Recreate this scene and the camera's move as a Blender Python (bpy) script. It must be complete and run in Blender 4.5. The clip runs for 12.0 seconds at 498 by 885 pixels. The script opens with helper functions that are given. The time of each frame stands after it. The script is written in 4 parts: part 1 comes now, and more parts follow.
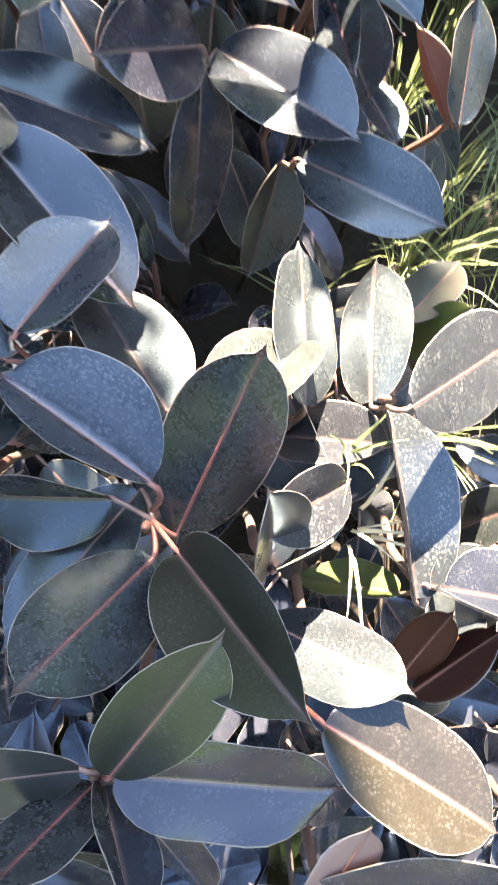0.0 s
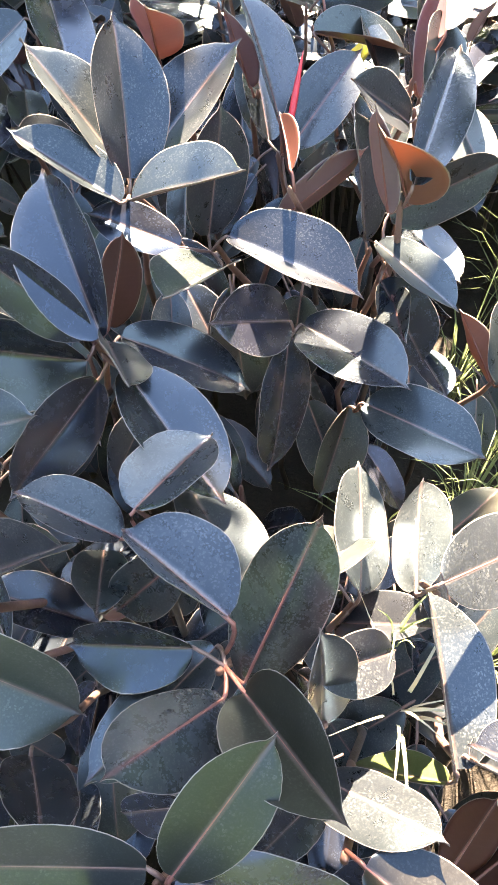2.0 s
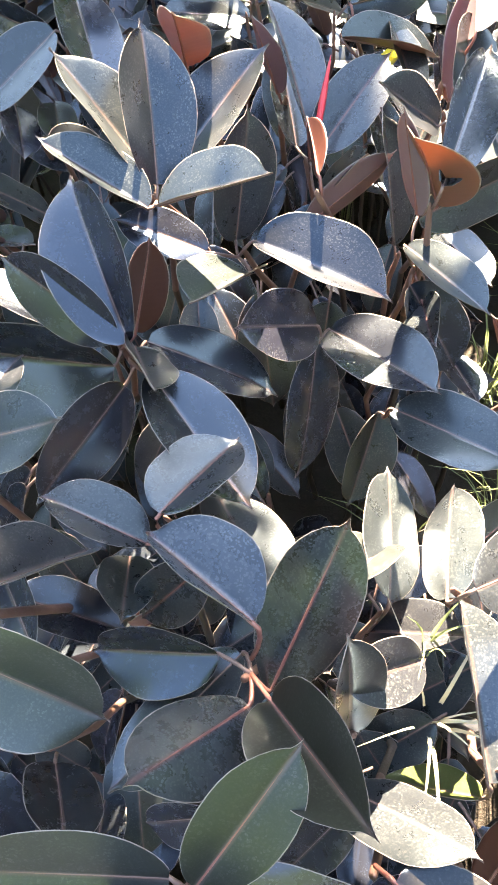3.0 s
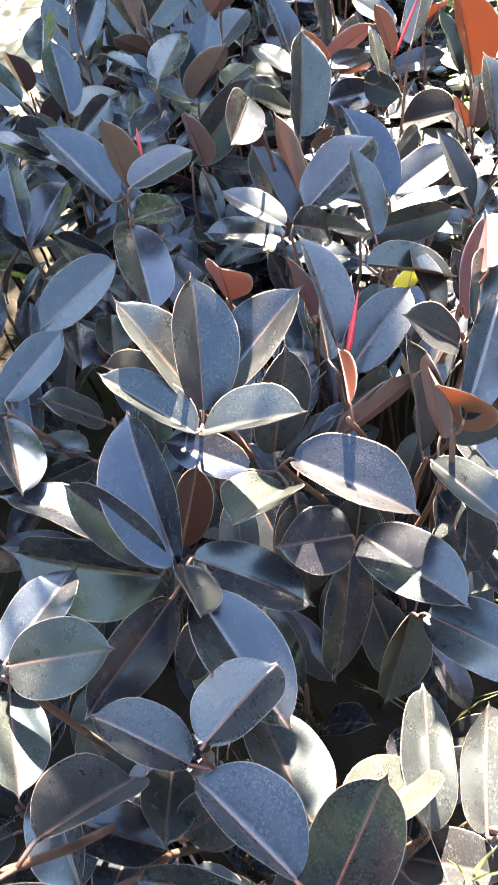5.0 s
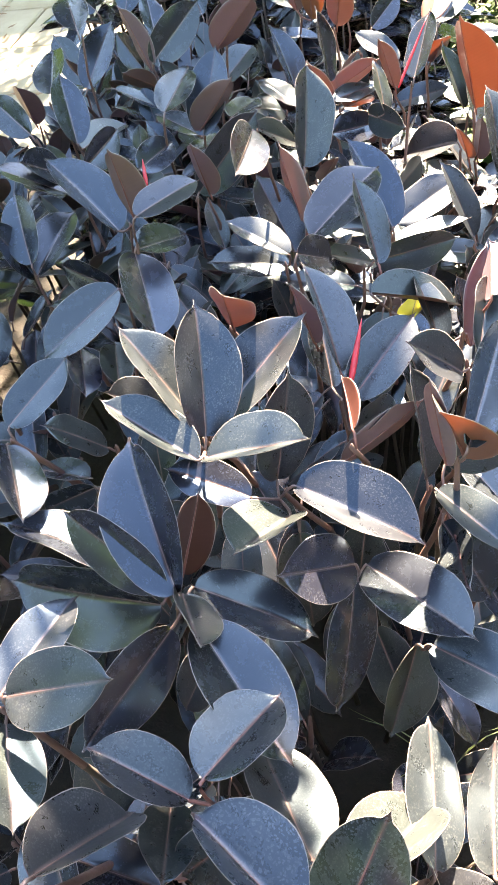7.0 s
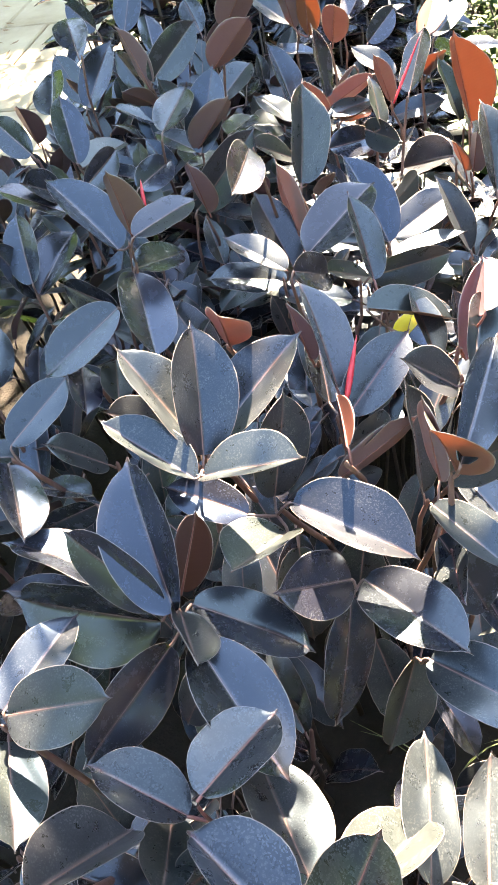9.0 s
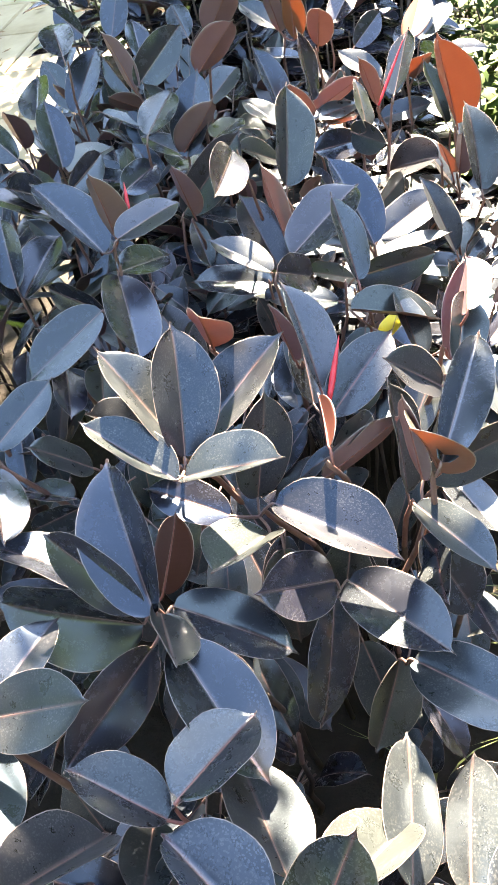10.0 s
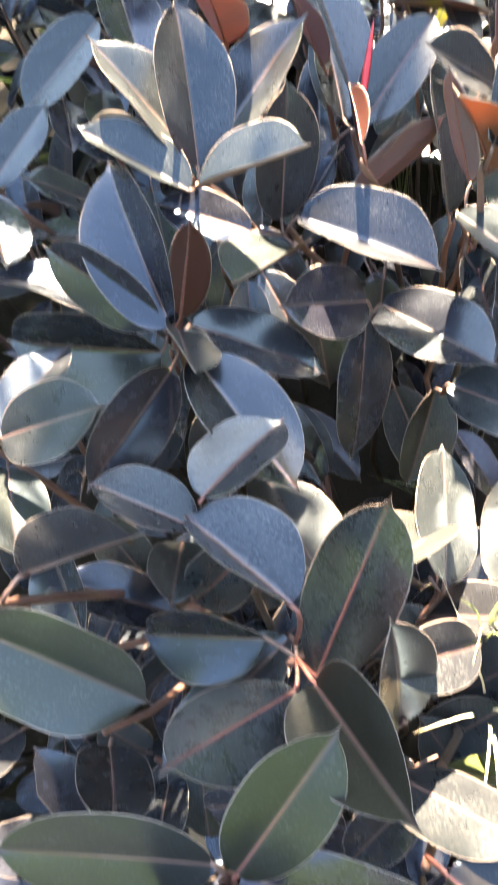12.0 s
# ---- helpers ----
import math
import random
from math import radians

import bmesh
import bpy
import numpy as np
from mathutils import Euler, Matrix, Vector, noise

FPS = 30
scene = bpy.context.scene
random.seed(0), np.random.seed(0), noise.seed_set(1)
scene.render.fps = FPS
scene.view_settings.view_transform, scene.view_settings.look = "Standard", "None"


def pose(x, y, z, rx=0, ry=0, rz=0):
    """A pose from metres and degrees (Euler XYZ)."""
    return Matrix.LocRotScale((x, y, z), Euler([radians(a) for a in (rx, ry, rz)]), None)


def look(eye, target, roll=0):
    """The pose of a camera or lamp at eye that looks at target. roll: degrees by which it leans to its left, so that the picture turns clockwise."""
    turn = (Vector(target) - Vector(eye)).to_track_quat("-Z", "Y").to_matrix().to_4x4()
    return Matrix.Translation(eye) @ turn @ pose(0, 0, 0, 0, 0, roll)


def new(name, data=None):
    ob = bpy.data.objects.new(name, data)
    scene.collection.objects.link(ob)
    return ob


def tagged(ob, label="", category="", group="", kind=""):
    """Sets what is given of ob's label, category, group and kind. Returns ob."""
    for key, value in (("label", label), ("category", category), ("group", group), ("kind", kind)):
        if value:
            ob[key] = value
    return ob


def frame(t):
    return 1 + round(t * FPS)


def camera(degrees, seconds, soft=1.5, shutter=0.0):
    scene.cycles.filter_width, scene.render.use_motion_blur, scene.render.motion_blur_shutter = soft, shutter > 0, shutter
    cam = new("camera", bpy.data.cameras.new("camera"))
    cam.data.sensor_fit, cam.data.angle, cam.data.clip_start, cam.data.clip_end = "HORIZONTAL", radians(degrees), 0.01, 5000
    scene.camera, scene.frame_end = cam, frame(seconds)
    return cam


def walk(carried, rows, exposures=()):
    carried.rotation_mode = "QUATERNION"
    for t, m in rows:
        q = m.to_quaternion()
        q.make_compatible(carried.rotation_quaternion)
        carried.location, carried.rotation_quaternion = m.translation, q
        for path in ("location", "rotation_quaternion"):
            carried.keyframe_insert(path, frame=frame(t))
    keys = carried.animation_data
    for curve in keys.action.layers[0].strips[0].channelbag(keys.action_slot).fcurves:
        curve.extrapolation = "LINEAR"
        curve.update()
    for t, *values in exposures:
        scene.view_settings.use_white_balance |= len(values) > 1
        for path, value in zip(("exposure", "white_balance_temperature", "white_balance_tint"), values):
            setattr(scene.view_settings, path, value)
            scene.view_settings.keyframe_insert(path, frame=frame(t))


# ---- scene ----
cam = camera(37.6, 12.0, shutter=0.35)
PATH = [
    (0, (0.0990, 0.0841, 1.2545), (0.1160, 0.3405, -0.7289), 7.20),
    (0.5, (0.0930, 0.0519, 1.2968), (0.0660, 0.5532, -0.6392), 3.71),
    (1, (0.0970, 0.0208, 1.3276), (0.0070, 0.6782, -0.5591), -1.66),
    (1.5, (0.0990, 0.0022, 1.3543), (-0.1259, 0.8494, -0.4434), -7.77),
    (2, (0.1170, -0.0011, 1.3589), (-0.1369, 0.8827, -0.4172), -8.76),
    (2.5, (0.1190, -0.0029, 1.3542), (-0.1611, 0.8991, -0.4088), -9.72),
    (3, (0.1190, -0.0040, 1.3482), (-0.2170, 0.8982, -0.4048), -12.61),
    (3.5, (0.1190, 0.0142, 1.3704), (-0.2700, 0.9176, -0.3710), -15.59),
    (3.7, (0.1200, 0.0300, 1.3971), (-0.2790, 0.9405, -0.3384), -16.04),
    (5.3, (0.1140, 0.0478, 1.4457), (-0.3381, 1.2549, -0.0834), -12.59),
    (5.5, (0.1150, 0.0492, 1.4424), (-0.3378, 1.2612, -0.0827), -12.47),
    (6, (0.1180, 0.0516, 1.4390), (-0.3449, 1.2706, -0.0775), -12.81),
    (6.5, (0.1180, 0.0516, 1.4390), (-0.3481, 1.2763, -0.0720), -12.80),
    (7, (0.1180, 0.0497, 1.4393), (-0.3530, 1.2802, -0.0653), -12.90),
    (9, (0.1330, 0.0546, 1.4557), (-0.3590, 1.2947, -0.0343), -14.11),
    (9.5, (0.1360, 0.0538, 1.4569), (-0.3540, 1.3056, -0.0240), -14.13),
    (10, (0.1510, 0.0558, 1.4453), (-0.3359, 1.3097, -0.0347), -14.30),
    (10.5, (0.1470, 0.0559, 1.4402), (-0.3420, 1.3111, -0.0381), -14.90),
    (11, (0.1400, 0.0479, 1.4061), (-0.3678, 1.2670, -0.0959), -16.25),
    (11.5, (0.1320, 0.0284, 1.3761), (-0.4151, 1.1410, -0.1932), -19.47),
    (12, (0.1430, 0.0008, 1.3291), (-0.3902, 0.8408, -0.4058), -24.78),
]
walk(cam, [(t, look(eye, target, roll)) for t, eye, target, roll in PATH],
     [(0.0, 5.0, 9400, 12), (1.0, 5.06, 9600, 12), (2.5, 5.07, 10300, 11), (3.5, 5.08, 10500, 11), (5.5, 4.97, 9800, 12),
      (9.5, 4.99, 9900, 12), (11.0, 4.98, 10100, 12), (12.0, 5.06, 10900, 12)])

# ---- light ----
SUN_TURN, SUN_HEIGHT = -4.0, 38.0  # degrees: to the right of straight ahead (+y), above the horizon
sun_way = Vector((math.sin(radians(SUN_TURN)) * math.cos(radians(SUN_HEIGHT)),
                  math.cos(radians(SUN_TURN)) * math.cos(radians(SUN_HEIGHT)), math.sin(radians(SUN_HEIGHT))))
world = bpy.data.worlds.new("sky")
scene.world = world
world.use_nodes = True
sky = world.node_tree.nodes.new("ShaderNodeTexSky")
sky.sky_type, sky.sun_disc = "NISHITA", False
sky.sun_elevation, sky.sun_rotation = radians(SUN_HEIGHT), radians(SUN_TURN)
sky.air_density, sky.dust_density, sky.ozone_density = 1.0, 0.2, 2.6
back = world.node_tree.nodes["Background"]
back.inputs["Strength"].default_value = 0.098
world.node_tree.links.new(sky.outputs[0], back.inputs["Color"])
lamp = bpy.data.lights.new("sun", "SUN")
lamp.energy, lamp.angle, lamp.color = 5.0, radians(0.53), (1.0, 0.985, 0.95)
sun = new("sun", lamp)
sun.matrix_world = look(sun_way * 20, (0, 0, 0))


# ---- materials ----
class Mat:
    """A node material with short hands for its nodes."""

    def __init__(self, name):
        self.m = bpy.data.materials.new(name)
        self.m.use_nodes = True
        self.t = self.m.node_tree
        self.b = self.t.nodes["Principled BSDF"]
        self.o = self.t.nodes["Material Output"]
        self.co = self.node("ShaderNodeTexCoord").outputs["Object"]
        self.info = self.node("ShaderNodeObjectInfo").outputs["Random"]

    def node(self, kind, **sets):
        n = self.t.nodes.new(kind)
        for k, v in sets.items():
            n.inputs[k].default_value = v
        return n

    def link(self, a, b):
        self.t.links.new(a, b)
        return self

    def noise(self, scale, detail=4.0, rough=0.55, where=None, stretch=None):
        n = self.node("ShaderNodeTexNoise", Scale=scale, Detail=detail, Roughness=rough)
        w = where or self.co
        if stretch:
            mp = self.node("ShaderNodeMapping", Scale=stretch)
            self.link(w, mp.inputs["Vector"])
            w = mp.outputs["Vector"]
        self.link(w, n.inputs["Vector"])
        return n.outputs["Fac"]

    def ramp(self, fac, *stops):
        r = self.node("ShaderNodeValToRGB")
        e = r.color_ramp.elements
        while len(e) < len(stops):
            e.new(0.5)
        for el, (p, c) in zip(e, stops):
            el.position, el.color = p, (*c, 1) if len(c) == 3 else c
        self.link(fac, r.inputs["Fac"])
        return r.outputs["Color"]

    def math(self, op, a, b=0.5):
        n = self.t.nodes.new("ShaderNodeMath")
        n.operation = op
        for s, v in zip(n.inputs, (a, b)):
            if isinstance(v, (int, float)):
                s.default_value = v
            else:
                self.link(v, s)
        return n.outputs[0]

    def mix(self, fac, a, b, kind="MIX"):
        n = self.t.nodes.new("ShaderNodeMix")
        n.data_type, n.blend_type = "RGBA", kind
        for s, v in zip((n.inputs[0], n.inputs[6], n.inputs[7]), (fac, a, b)):
            if isinstance(v, (int, float)):
                s.default_value = v
            elif isinstance(v, tuple):
                s.default_value = (*v, 1)
            else:
                self.link(v, s)
        return n.outputs[2]

    def bump(self, height, strength=0.3, distance=0.001):
        n = self.node("ShaderNodeBump", Strength=strength, Distance=distance)
        self.link(height, n.inputs["Height"])
        self.link(n.outputs[0], self.b.inputs["Normal"])
        return n.outputs[0]

    def glow_through(self, color, share):
        """Lets some light through, as a thin leaf does."""
        tr = self.t.nodes.new("ShaderNodeBsdfTranslucent")
        if isinstance(color, tuple):
            tr.inputs[0].default_value = (*color, 1)
        else:
            self.link(color, tr.inputs[0])
        mx = self.node("ShaderNodeMixShader", Fac=share)
        self.link(self.b.outputs[0], mx.inputs[1]).link(tr.outputs[0], mx.inputs[2]).link(mx.outputs[0], self.o.inputs[0])
        return self


def leaf_material(name, dark, light, dust, through_color, share, rough=0.36, coat=0.0, spec=0.5, rib=(0.075, 0.047, 0.044), bare=0.42):
    """A glossy leaf: two tones, pale side veins, dust and dried water marks."""
    k = Mat(name)
    sep = k.node("ShaderNodeSeparateXYZ")
    k.link(k.co, sep.inputs[0])
    ax = k.math("ABSOLUTE", sep.outputs["X"])
    slant = k.math("SUBTRACT", sep.outputs["Y"], k.math("MULTIPLY", ax, 0.35))
    vein = k.math("POWER", k.math("ABSOLUTE", k.math("SINE", k.math("MULTIPLY", slant, 420.0))), 12.0)
    tone = k.ramp(k.math("ADD", k.math("MULTIPLY", k.noise(16, 3), 0.75), k.math("MULTIPLY", k.info, 0.35)), (0.28, dark), (0.8, light))
    cast = k.ramp(k.math("FRACT", k.math("MULTIPLY", k.info, 7.31)), (0.0, (1.08, 0.93, 1.1)), (0.35, (0.9, 1.0, 1.08)), (0.7, (0.86, 1.05, 1.0)), (1.0, (1.0, 1.05, 0.8)))
    tone = k.mix(0.8, tone, cast, "MULTIPLY")
    tone = k.mix(k.math("MULTIPLY", vein, 0.03), tone, tuple(min(1, c * 1.9 + 0.01) for c in light))
    warp = k.node("ShaderNodeTexNoise", Scale=140.0, Detail=3.0)
    k.link(k.co, warp.inputs["Vector"])
    bent = k.mix(0.006, k.co, warp.outputs["Color"])
    mp = k.node("ShaderNodeMapping", Scale=(1.0, 0.8, 1.0))
    k.link(bent, mp.inputs["Vector"])
    vo = k.node("ShaderNodeTexVoronoi", Scale=430.0, Randomness=1.0)
    k.link(mp.outputs["Vector"], vo.inputs["Vector"])
    mark = k.ramp(vo.outputs["Distance"], (0.0, (0.35, 0.35, 0.35)), (0.18, (0.3, 0.3, 0.3)), (0.27, (1, 1, 1)), (0.34, (0.55, 0.55, 0.55)), (0.40, (0, 0, 0)))
    patch = k.ramp(k.noise(30, 5, 0.65), (bare, (0, 0, 0)), (bare + 0.2, (1, 1, 1)))
    fine = k.ramp(k.noise(700, 3, 0.7), (0.5, (0, 0, 0)), (0.75, (1, 1, 1)))
    film = k.ramp(k.noise(9, 4), (0.3, (0.25, 0.25, 0.25)), (0.75, (1, 1, 1)))
    spots = k.mix(1.0, mark, patch, "MULTIPLY")
    spots = k.mix(0.4, spots, fine, "ADD")
    amount = k.math("ADD", k.math("MULTIPLY", k.mix(1.0, spots, film, "MULTIPLY"), dust), k.math("MULTIPLY", film, 0.05 * dust))
    tone = k.mix(amount, tone, (0.25, 0.25, 0.245))
    band = k.ramp(k.math("MULTIPLY", ax, 200.0), (0.16, (0.55, 0.55, 0.55)), (0.5, (0, 0, 0)))
    tone = k.mix(band, tone, rib)
    k.link(tone, k.b.inputs["Base Color"])
    k.link(k.math("ADD", k.math("MULTIPLY", k.noise(55, 4), 0.16), k.math("ADD", k.math("MULTIPLY", amount, 0.35), rough - 0.085)), k.b.inputs["Roughness"])
    k.b.inputs["IOR"].default_value = 1.5
    k.b.inputs["Specular IOR Level"].default_value = spec
    # the blue of reflected sky, put into the gloss tint, differing from leaf to leaf
    sky_sheen = k.ramp(k.math("FRACT", k.math("MULTIPLY", k.info, 13.7)), (0.0, (0.4, 0.66, 1.0)), (0.3, (0.58, 0.78, 1.0)), (0.5, (0.74, 0.92, 0.94)), (0.7, (0.46, 0.7, 1.0)), (1.0, (0.84, 0.82, 1.0)))
    k.link(sky_sheen, k.b.inputs["Specular Tint"])
    k.b.inputs["Coat Weight"].default_value = coat
    k.b.inputs["Coat Roughness"].default_value = 0.14
    k.bump(k.math("ADD", k.math("MULTIPLY", vein, 0.06), k.math("MULTIPLY", k.noise(90, 4), 0.8)), 0.2, 0.0006)
    if share:
        k.glow_through(through_color, share)
    return k.m


GREEN = leaf_material("leaf_green", (0.0055, 0.0062, 0.010), (0.013, 0.0145, 0.021), 0.17, (0.10, 0.13, 0.02), 0.06, 0.26, 0.1, 0.55)
DUSTY = leaf_material("leaf_dusty", (0.006, 0.007, 0.009), (0.013, 0.0155, 0.018), 0.42, (0.10, 0.13, 0.02), 0.06, 0.29, 0.05, 0.5)
SPOTTED = leaf_material("leaf_spotted", (0.006, 0.0068, 0.010), (0.014, 0.0155, 0.019), 0.27, (0.10, 0.13, 0.02), 0.06, 0.28, 0.05, 0.5, (0.085, 0.036, 0.036), 0.28)
FRESH = leaf_material("leaf_fresh", (0.0088, 0.0078, 0.0052), (0.0175, 0.0155, 0.0105), 0.17, (0.10, 0.10, 0.02), 0.04, 0.33, 0.0, 0.35)
OLIVE = leaf_material("leaf_olive", (0.012, 0.013, 0.011), (0.025, 0.026, 0.021), 0.25, (0.10, 0.12, 0.03), 0.04, 0.32, 0.0, 0.45)
PALE = leaf_material("leaf_pale_green", (0.030, 0.042, 0.010), (0.055, 0.068, 0.016), 0.15, (0.30, 0.33, 0.06), 0.12)
YELLOW = leaf_material("leaf_yellow", (0.55, 0.42, 0.03), (0.75, 0.6, 0.05), 0.05, (0.8, 0.6, 0.05), 0.35)
THIN = leaf_material("leaf_young", (0.024, 0.022, 0.018), (0.042, 0.036, 0.028), 0.12, (0.55, 0.29, 0.14), 0.2)
UNDER = leaf_material("leaf_underside", (0.088, 0.046, 0.049), (0.15, 0.082, 0.084), 0.06, (0.42, 0.16, 0.12), 0.07, 0.5, 0.0, 0.4)
WINE = leaf_material("leaf_underside_wine", (0.035, 0.010, 0.007), (0.06, 0.017, 0.011), 0.03, (0.30, 0.05, 0.02), 0.04, 0.45, 0.0, 0.2)

RUSSET = leaf_material("leaf_underside_russet", (0.085, 0.030, 0.020), (0.14, 0.050, 0.030), 0.04, (0.75, 0.26, 0.15), 0.10, 0.45, 0.0, 0.3)


def plain(name, c1, c2, scale, rough, bump=0.3, stretch=None, spec=0.4, share=0.0):
    k = Mat(name)
    n = k.noise(scale, 6, 0.6, stretch=stretch)
    col = k.ramp(n, (0.3, c1), (0.7, c2))
    k.link(col, k.b.inputs["Base Color"])
    k.b.inputs["Roughness"].default_value = rough
    k.b.inputs["Specular IOR Level"].default_value = spec
    k.bump(k.noise(scale * 4, 5, stretch=stretch), bump, 0.002)
    if share:
        k.glow_through(col, share)
    return k.m


RIB = plain("leaf_midrib", (0.08, 0.046, 0.041), (0.14, 0.082, 0.072), 60, 0.45)
RIB_RED = plain("leaf_midrib_red", (0.10, 0.034, 0.030), (0.17, 0.062, 0.052), 60, 0.4)
RIM = plain("leaf_rim", (0.15, 0.12, 0.11), (0.25, 0.21, 0.195), 90, 0.4, share=0.2)
SHEATH = plain("bud_sheath", (0.40, 0.016, 0.028), (0.58, 0.04, 0.05), 40, 0.35, share=0.15)
BARK = plain("stem_bark", (0.026, 0.018, 0.015), (0.06, 0.041, 0.033), 70, 0.75, 0.6, (1, 1, 0.25))
YOUNG = plain("young_stem", (0.075, 0.036, 0.030), (0.14, 0.075, 0.062), 55, 0.55, 0.5, (1, 1, 0.3))
GRASS = plain("grass_blade", (0.10, 0.135, 0.055), (0.22, 0.25, 0.125), 25, 0.5, 0.1, share=0.35)
STRAW = plain("dry_grass", (0.42, 0.38, 0.26), (0.62, 0.56, 0.42), 25, 0.6, 0.1, share=0.2)


# ---- shapes ----
def mesh_of(name, verts, faces, mats, slots=None):
    me = bpy.data.meshes.new(name)
    me.from_pydata(verts, [], faces)
    for m in mats:
        me.materials.append(m)
    if slots is not None:
        me.polygons.foreach_set("material_index", slots)
    me.polygons.foreach_set("use_smooth", [True] * len(faces))
    me.update()
    return me


def tube(points, radii, sides=6):
    """Vertices and faces of a closed tube along a line of points."""
    pts = [Vector(p) for p in points]
    verts, faces = [], []
    ref = Vector((0.31, 0.17, 0.93))
    for i, p in enumerate(pts):
        way = (pts[min(i + 1, len(pts) - 1)] - pts[max(i - 1, 0)]).normalized()
        u = way.cross(ref)
        u = (u if u.length > 1e-3 else way.orthogonal()).normalized()
        w = way.cross(u)
        for k in range(sides):
            a = 2 * math.pi * k / sides
            verts.append(p + radii[i] * (math.cos(a) * u + math.sin(a) * w))
    for i in range(len(pts) - 1):
        for k in range(sides):
            n = (k + 1) % sides
            faces.append((i * sides + k, i * sides + n, (i + 1) * sides + n, (i + 1) * sides + k))
    faces.append(tuple(reversed(range(sides))))
    faces.append(tuple(range((len(pts) - 1) * sides, len(pts) * sides)))
    return verts, faces


def half_width(v):
    """The outline of a rubber plant's leaf: a broad ellipse that ends in a short drip tip."""
    body = max(0.0, 1 - abs((v - 0.46) / 0.475) ** 2.25) ** 0.55
    body *= 1 - 0.16 * max(0.0, (v - 0.62) / 0.33) ** 2
    tip = 0.30 * max(0.0, (1 - v) / 0.12) ** 1.6 if v > 0.86 else 0.0
    return max(body, min(tip, 0.30))


def midline(v, length, arch, droop):
    return arch * length * 4 * v * (1 - v) - droop * length * v ** 9


def leaf_mesh(length, width, fold, arch, droop, wave, top, under, rows=18):
    """A leaf with thickness: top, underside and a pale rim. Its base is at the origin, its tip along +y, its top towards +z."""
    cols = (-1.0, -0.975, -0.8, -0.58, -0.34, -0.1, 0.0, 0.1, 0.34, 0.58, 0.8, 0.975, 1.0)
    nc, thick = len(cols), 0.0009
    steps = [0.5 - 0.5 * math.cos(math.pi * i / rows) for i in range(rows + 1)]
    steps = sorted(set(steps + [0.915, 0.93, 0.945, 0.965]))
    upper, lower = [], []
    for v in steps:
        h = width / 2 * max(half_width(v), 0.004)
        zc = midline(v, length, arch, droop)
        for s in cols:
            a = abs(s)
            x = s * h * math.cos(fold * a ** 0.3)
            z = zc + math.sin(fold) * h * (1.1 * a - 0.1 * a * a)
            z += wave * length * 0.03 * a ** 3 * math.sin(11 * v + 2.1 * s + 40 * wave)
            z -= 0.0008 * math.exp(-((s / 0.12) ** 2))
            upper.append((x, v * length, z))
            lower.append((x * (0.985 if a == 1 else 1), v * length, z - thick * (0.35 if a == 1 else 1)))
    verts = upper + lower
    n, nr = len(upper), len(steps)
    faces, slots = [], []
    for i in range(nr - 1):
        for j in range(nc - 1):
            a, b, c, d = i * nc + j, i * nc + j + 1, (i + 1) * nc + j + 1, (i + 1) * nc + j
            edge = j in (0, nc - 2)
            faces.append((a, b, c, d)), slots.append(2 if edge else 0)
            faces.append((n + d, n + c, n + b, n + a)), slots.append(2 if edge else 1)
        a, d = i * nc, (i + 1) * nc
        faces.append((a, d, n + d, n + a)), slots.append(2)
        a, d = i * nc + nc - 1, (i + 1) * nc + nc - 1
        faces.append((d, a, n + a, n + d)), slots.append(2)
    return mesh_of("leaf", verts, faces, (top, under, RIM), slots)


def rib_mesh(length, arch, droop, stalk, rib, thickness=1.0):
    """The midrib and the stalk that goes on behind it to the stem (stalk: its far end, seen from the leaf's base)."""
    pts, rad = [], []
    s, back = Vector(stalk), Vector((0, -0.22 * Vector(stalk).length, 0))
    for u in (1.0, 0.75, 0.5, 0.25):
        pts.append(s * u * u + back * 2 * u * (1 - u))
        rad.append(0.0019 * thickness)
    for i in range(13):
        v = i / 12 * 0.97
        r = (0.0014 * (1 - v) ** 0.8 + 0.0003) * thickness
        pts.append((0, v * length, midline(v, length, arch, droop) - 0.0011 - 0.45 * r))
        rad.append(r)
    v, f = tube(pts, rad, 6)
    return mesh_of("midrib", v, f, (rib,))


def local_frame(base, tip, up):
    y = (Vector(tip) - Vector(base)).normalized()
    z = Vector(up)
    z = (z - y * z.dot(y)).normalized()
    x = y.cross(z)
    return Matrix(((x.x, y.x, z.x, base[0]), (x.y, y.y, z.y, base[1]), (x.z, y.z, z.z, base[2]), (0, 0, 0, 1)))


def part(name, me, parent, label="", m=None):
    ob = new(name, me)
    ob.parent = parent
    if m is not None:
        ob.matrix_basis = m
    return tagged(ob, label)


LOOKS = {
    "t": (GREEN, UNDER, RIB, "dark bluish green glossy leaf"),
    "s": (DUSTY, UNDER, RIB, "dark leaf with dust and dried water spots"),
    "p": (SPOTTED, UNDER, RIB_RED, "dark leaf covered with pale dried water rings"),
    "g": (FRESH, UNDER, RIB_RED, "olive green leaf with red midrib"),
    "o": (OLIVE, UNDER, RIB, "dull grey-olive leaf with pinkish midrib"),
    "y": (PALE, PALE, RIB, "bright yellow-green leaf"),
    "Y": (YELLOW, YELLOW, RIB, "wilted yellow leaf"),
    "U": (THIN, UNDER, RIB_RED, "leaf turning up its brown underside"),
    "W": (THIN, RUSSET, RIB_RED, "leaf turning up its russet red underside"),
    "R": (GREEN, WINE, RIB_RED, "leaf turning up its wine-red underside"),
}
dice = random.Random(11)
TOPS = {}  # the height of each shoot's end
HIGH = []  # places on the upper leaves; older leaves stay below them


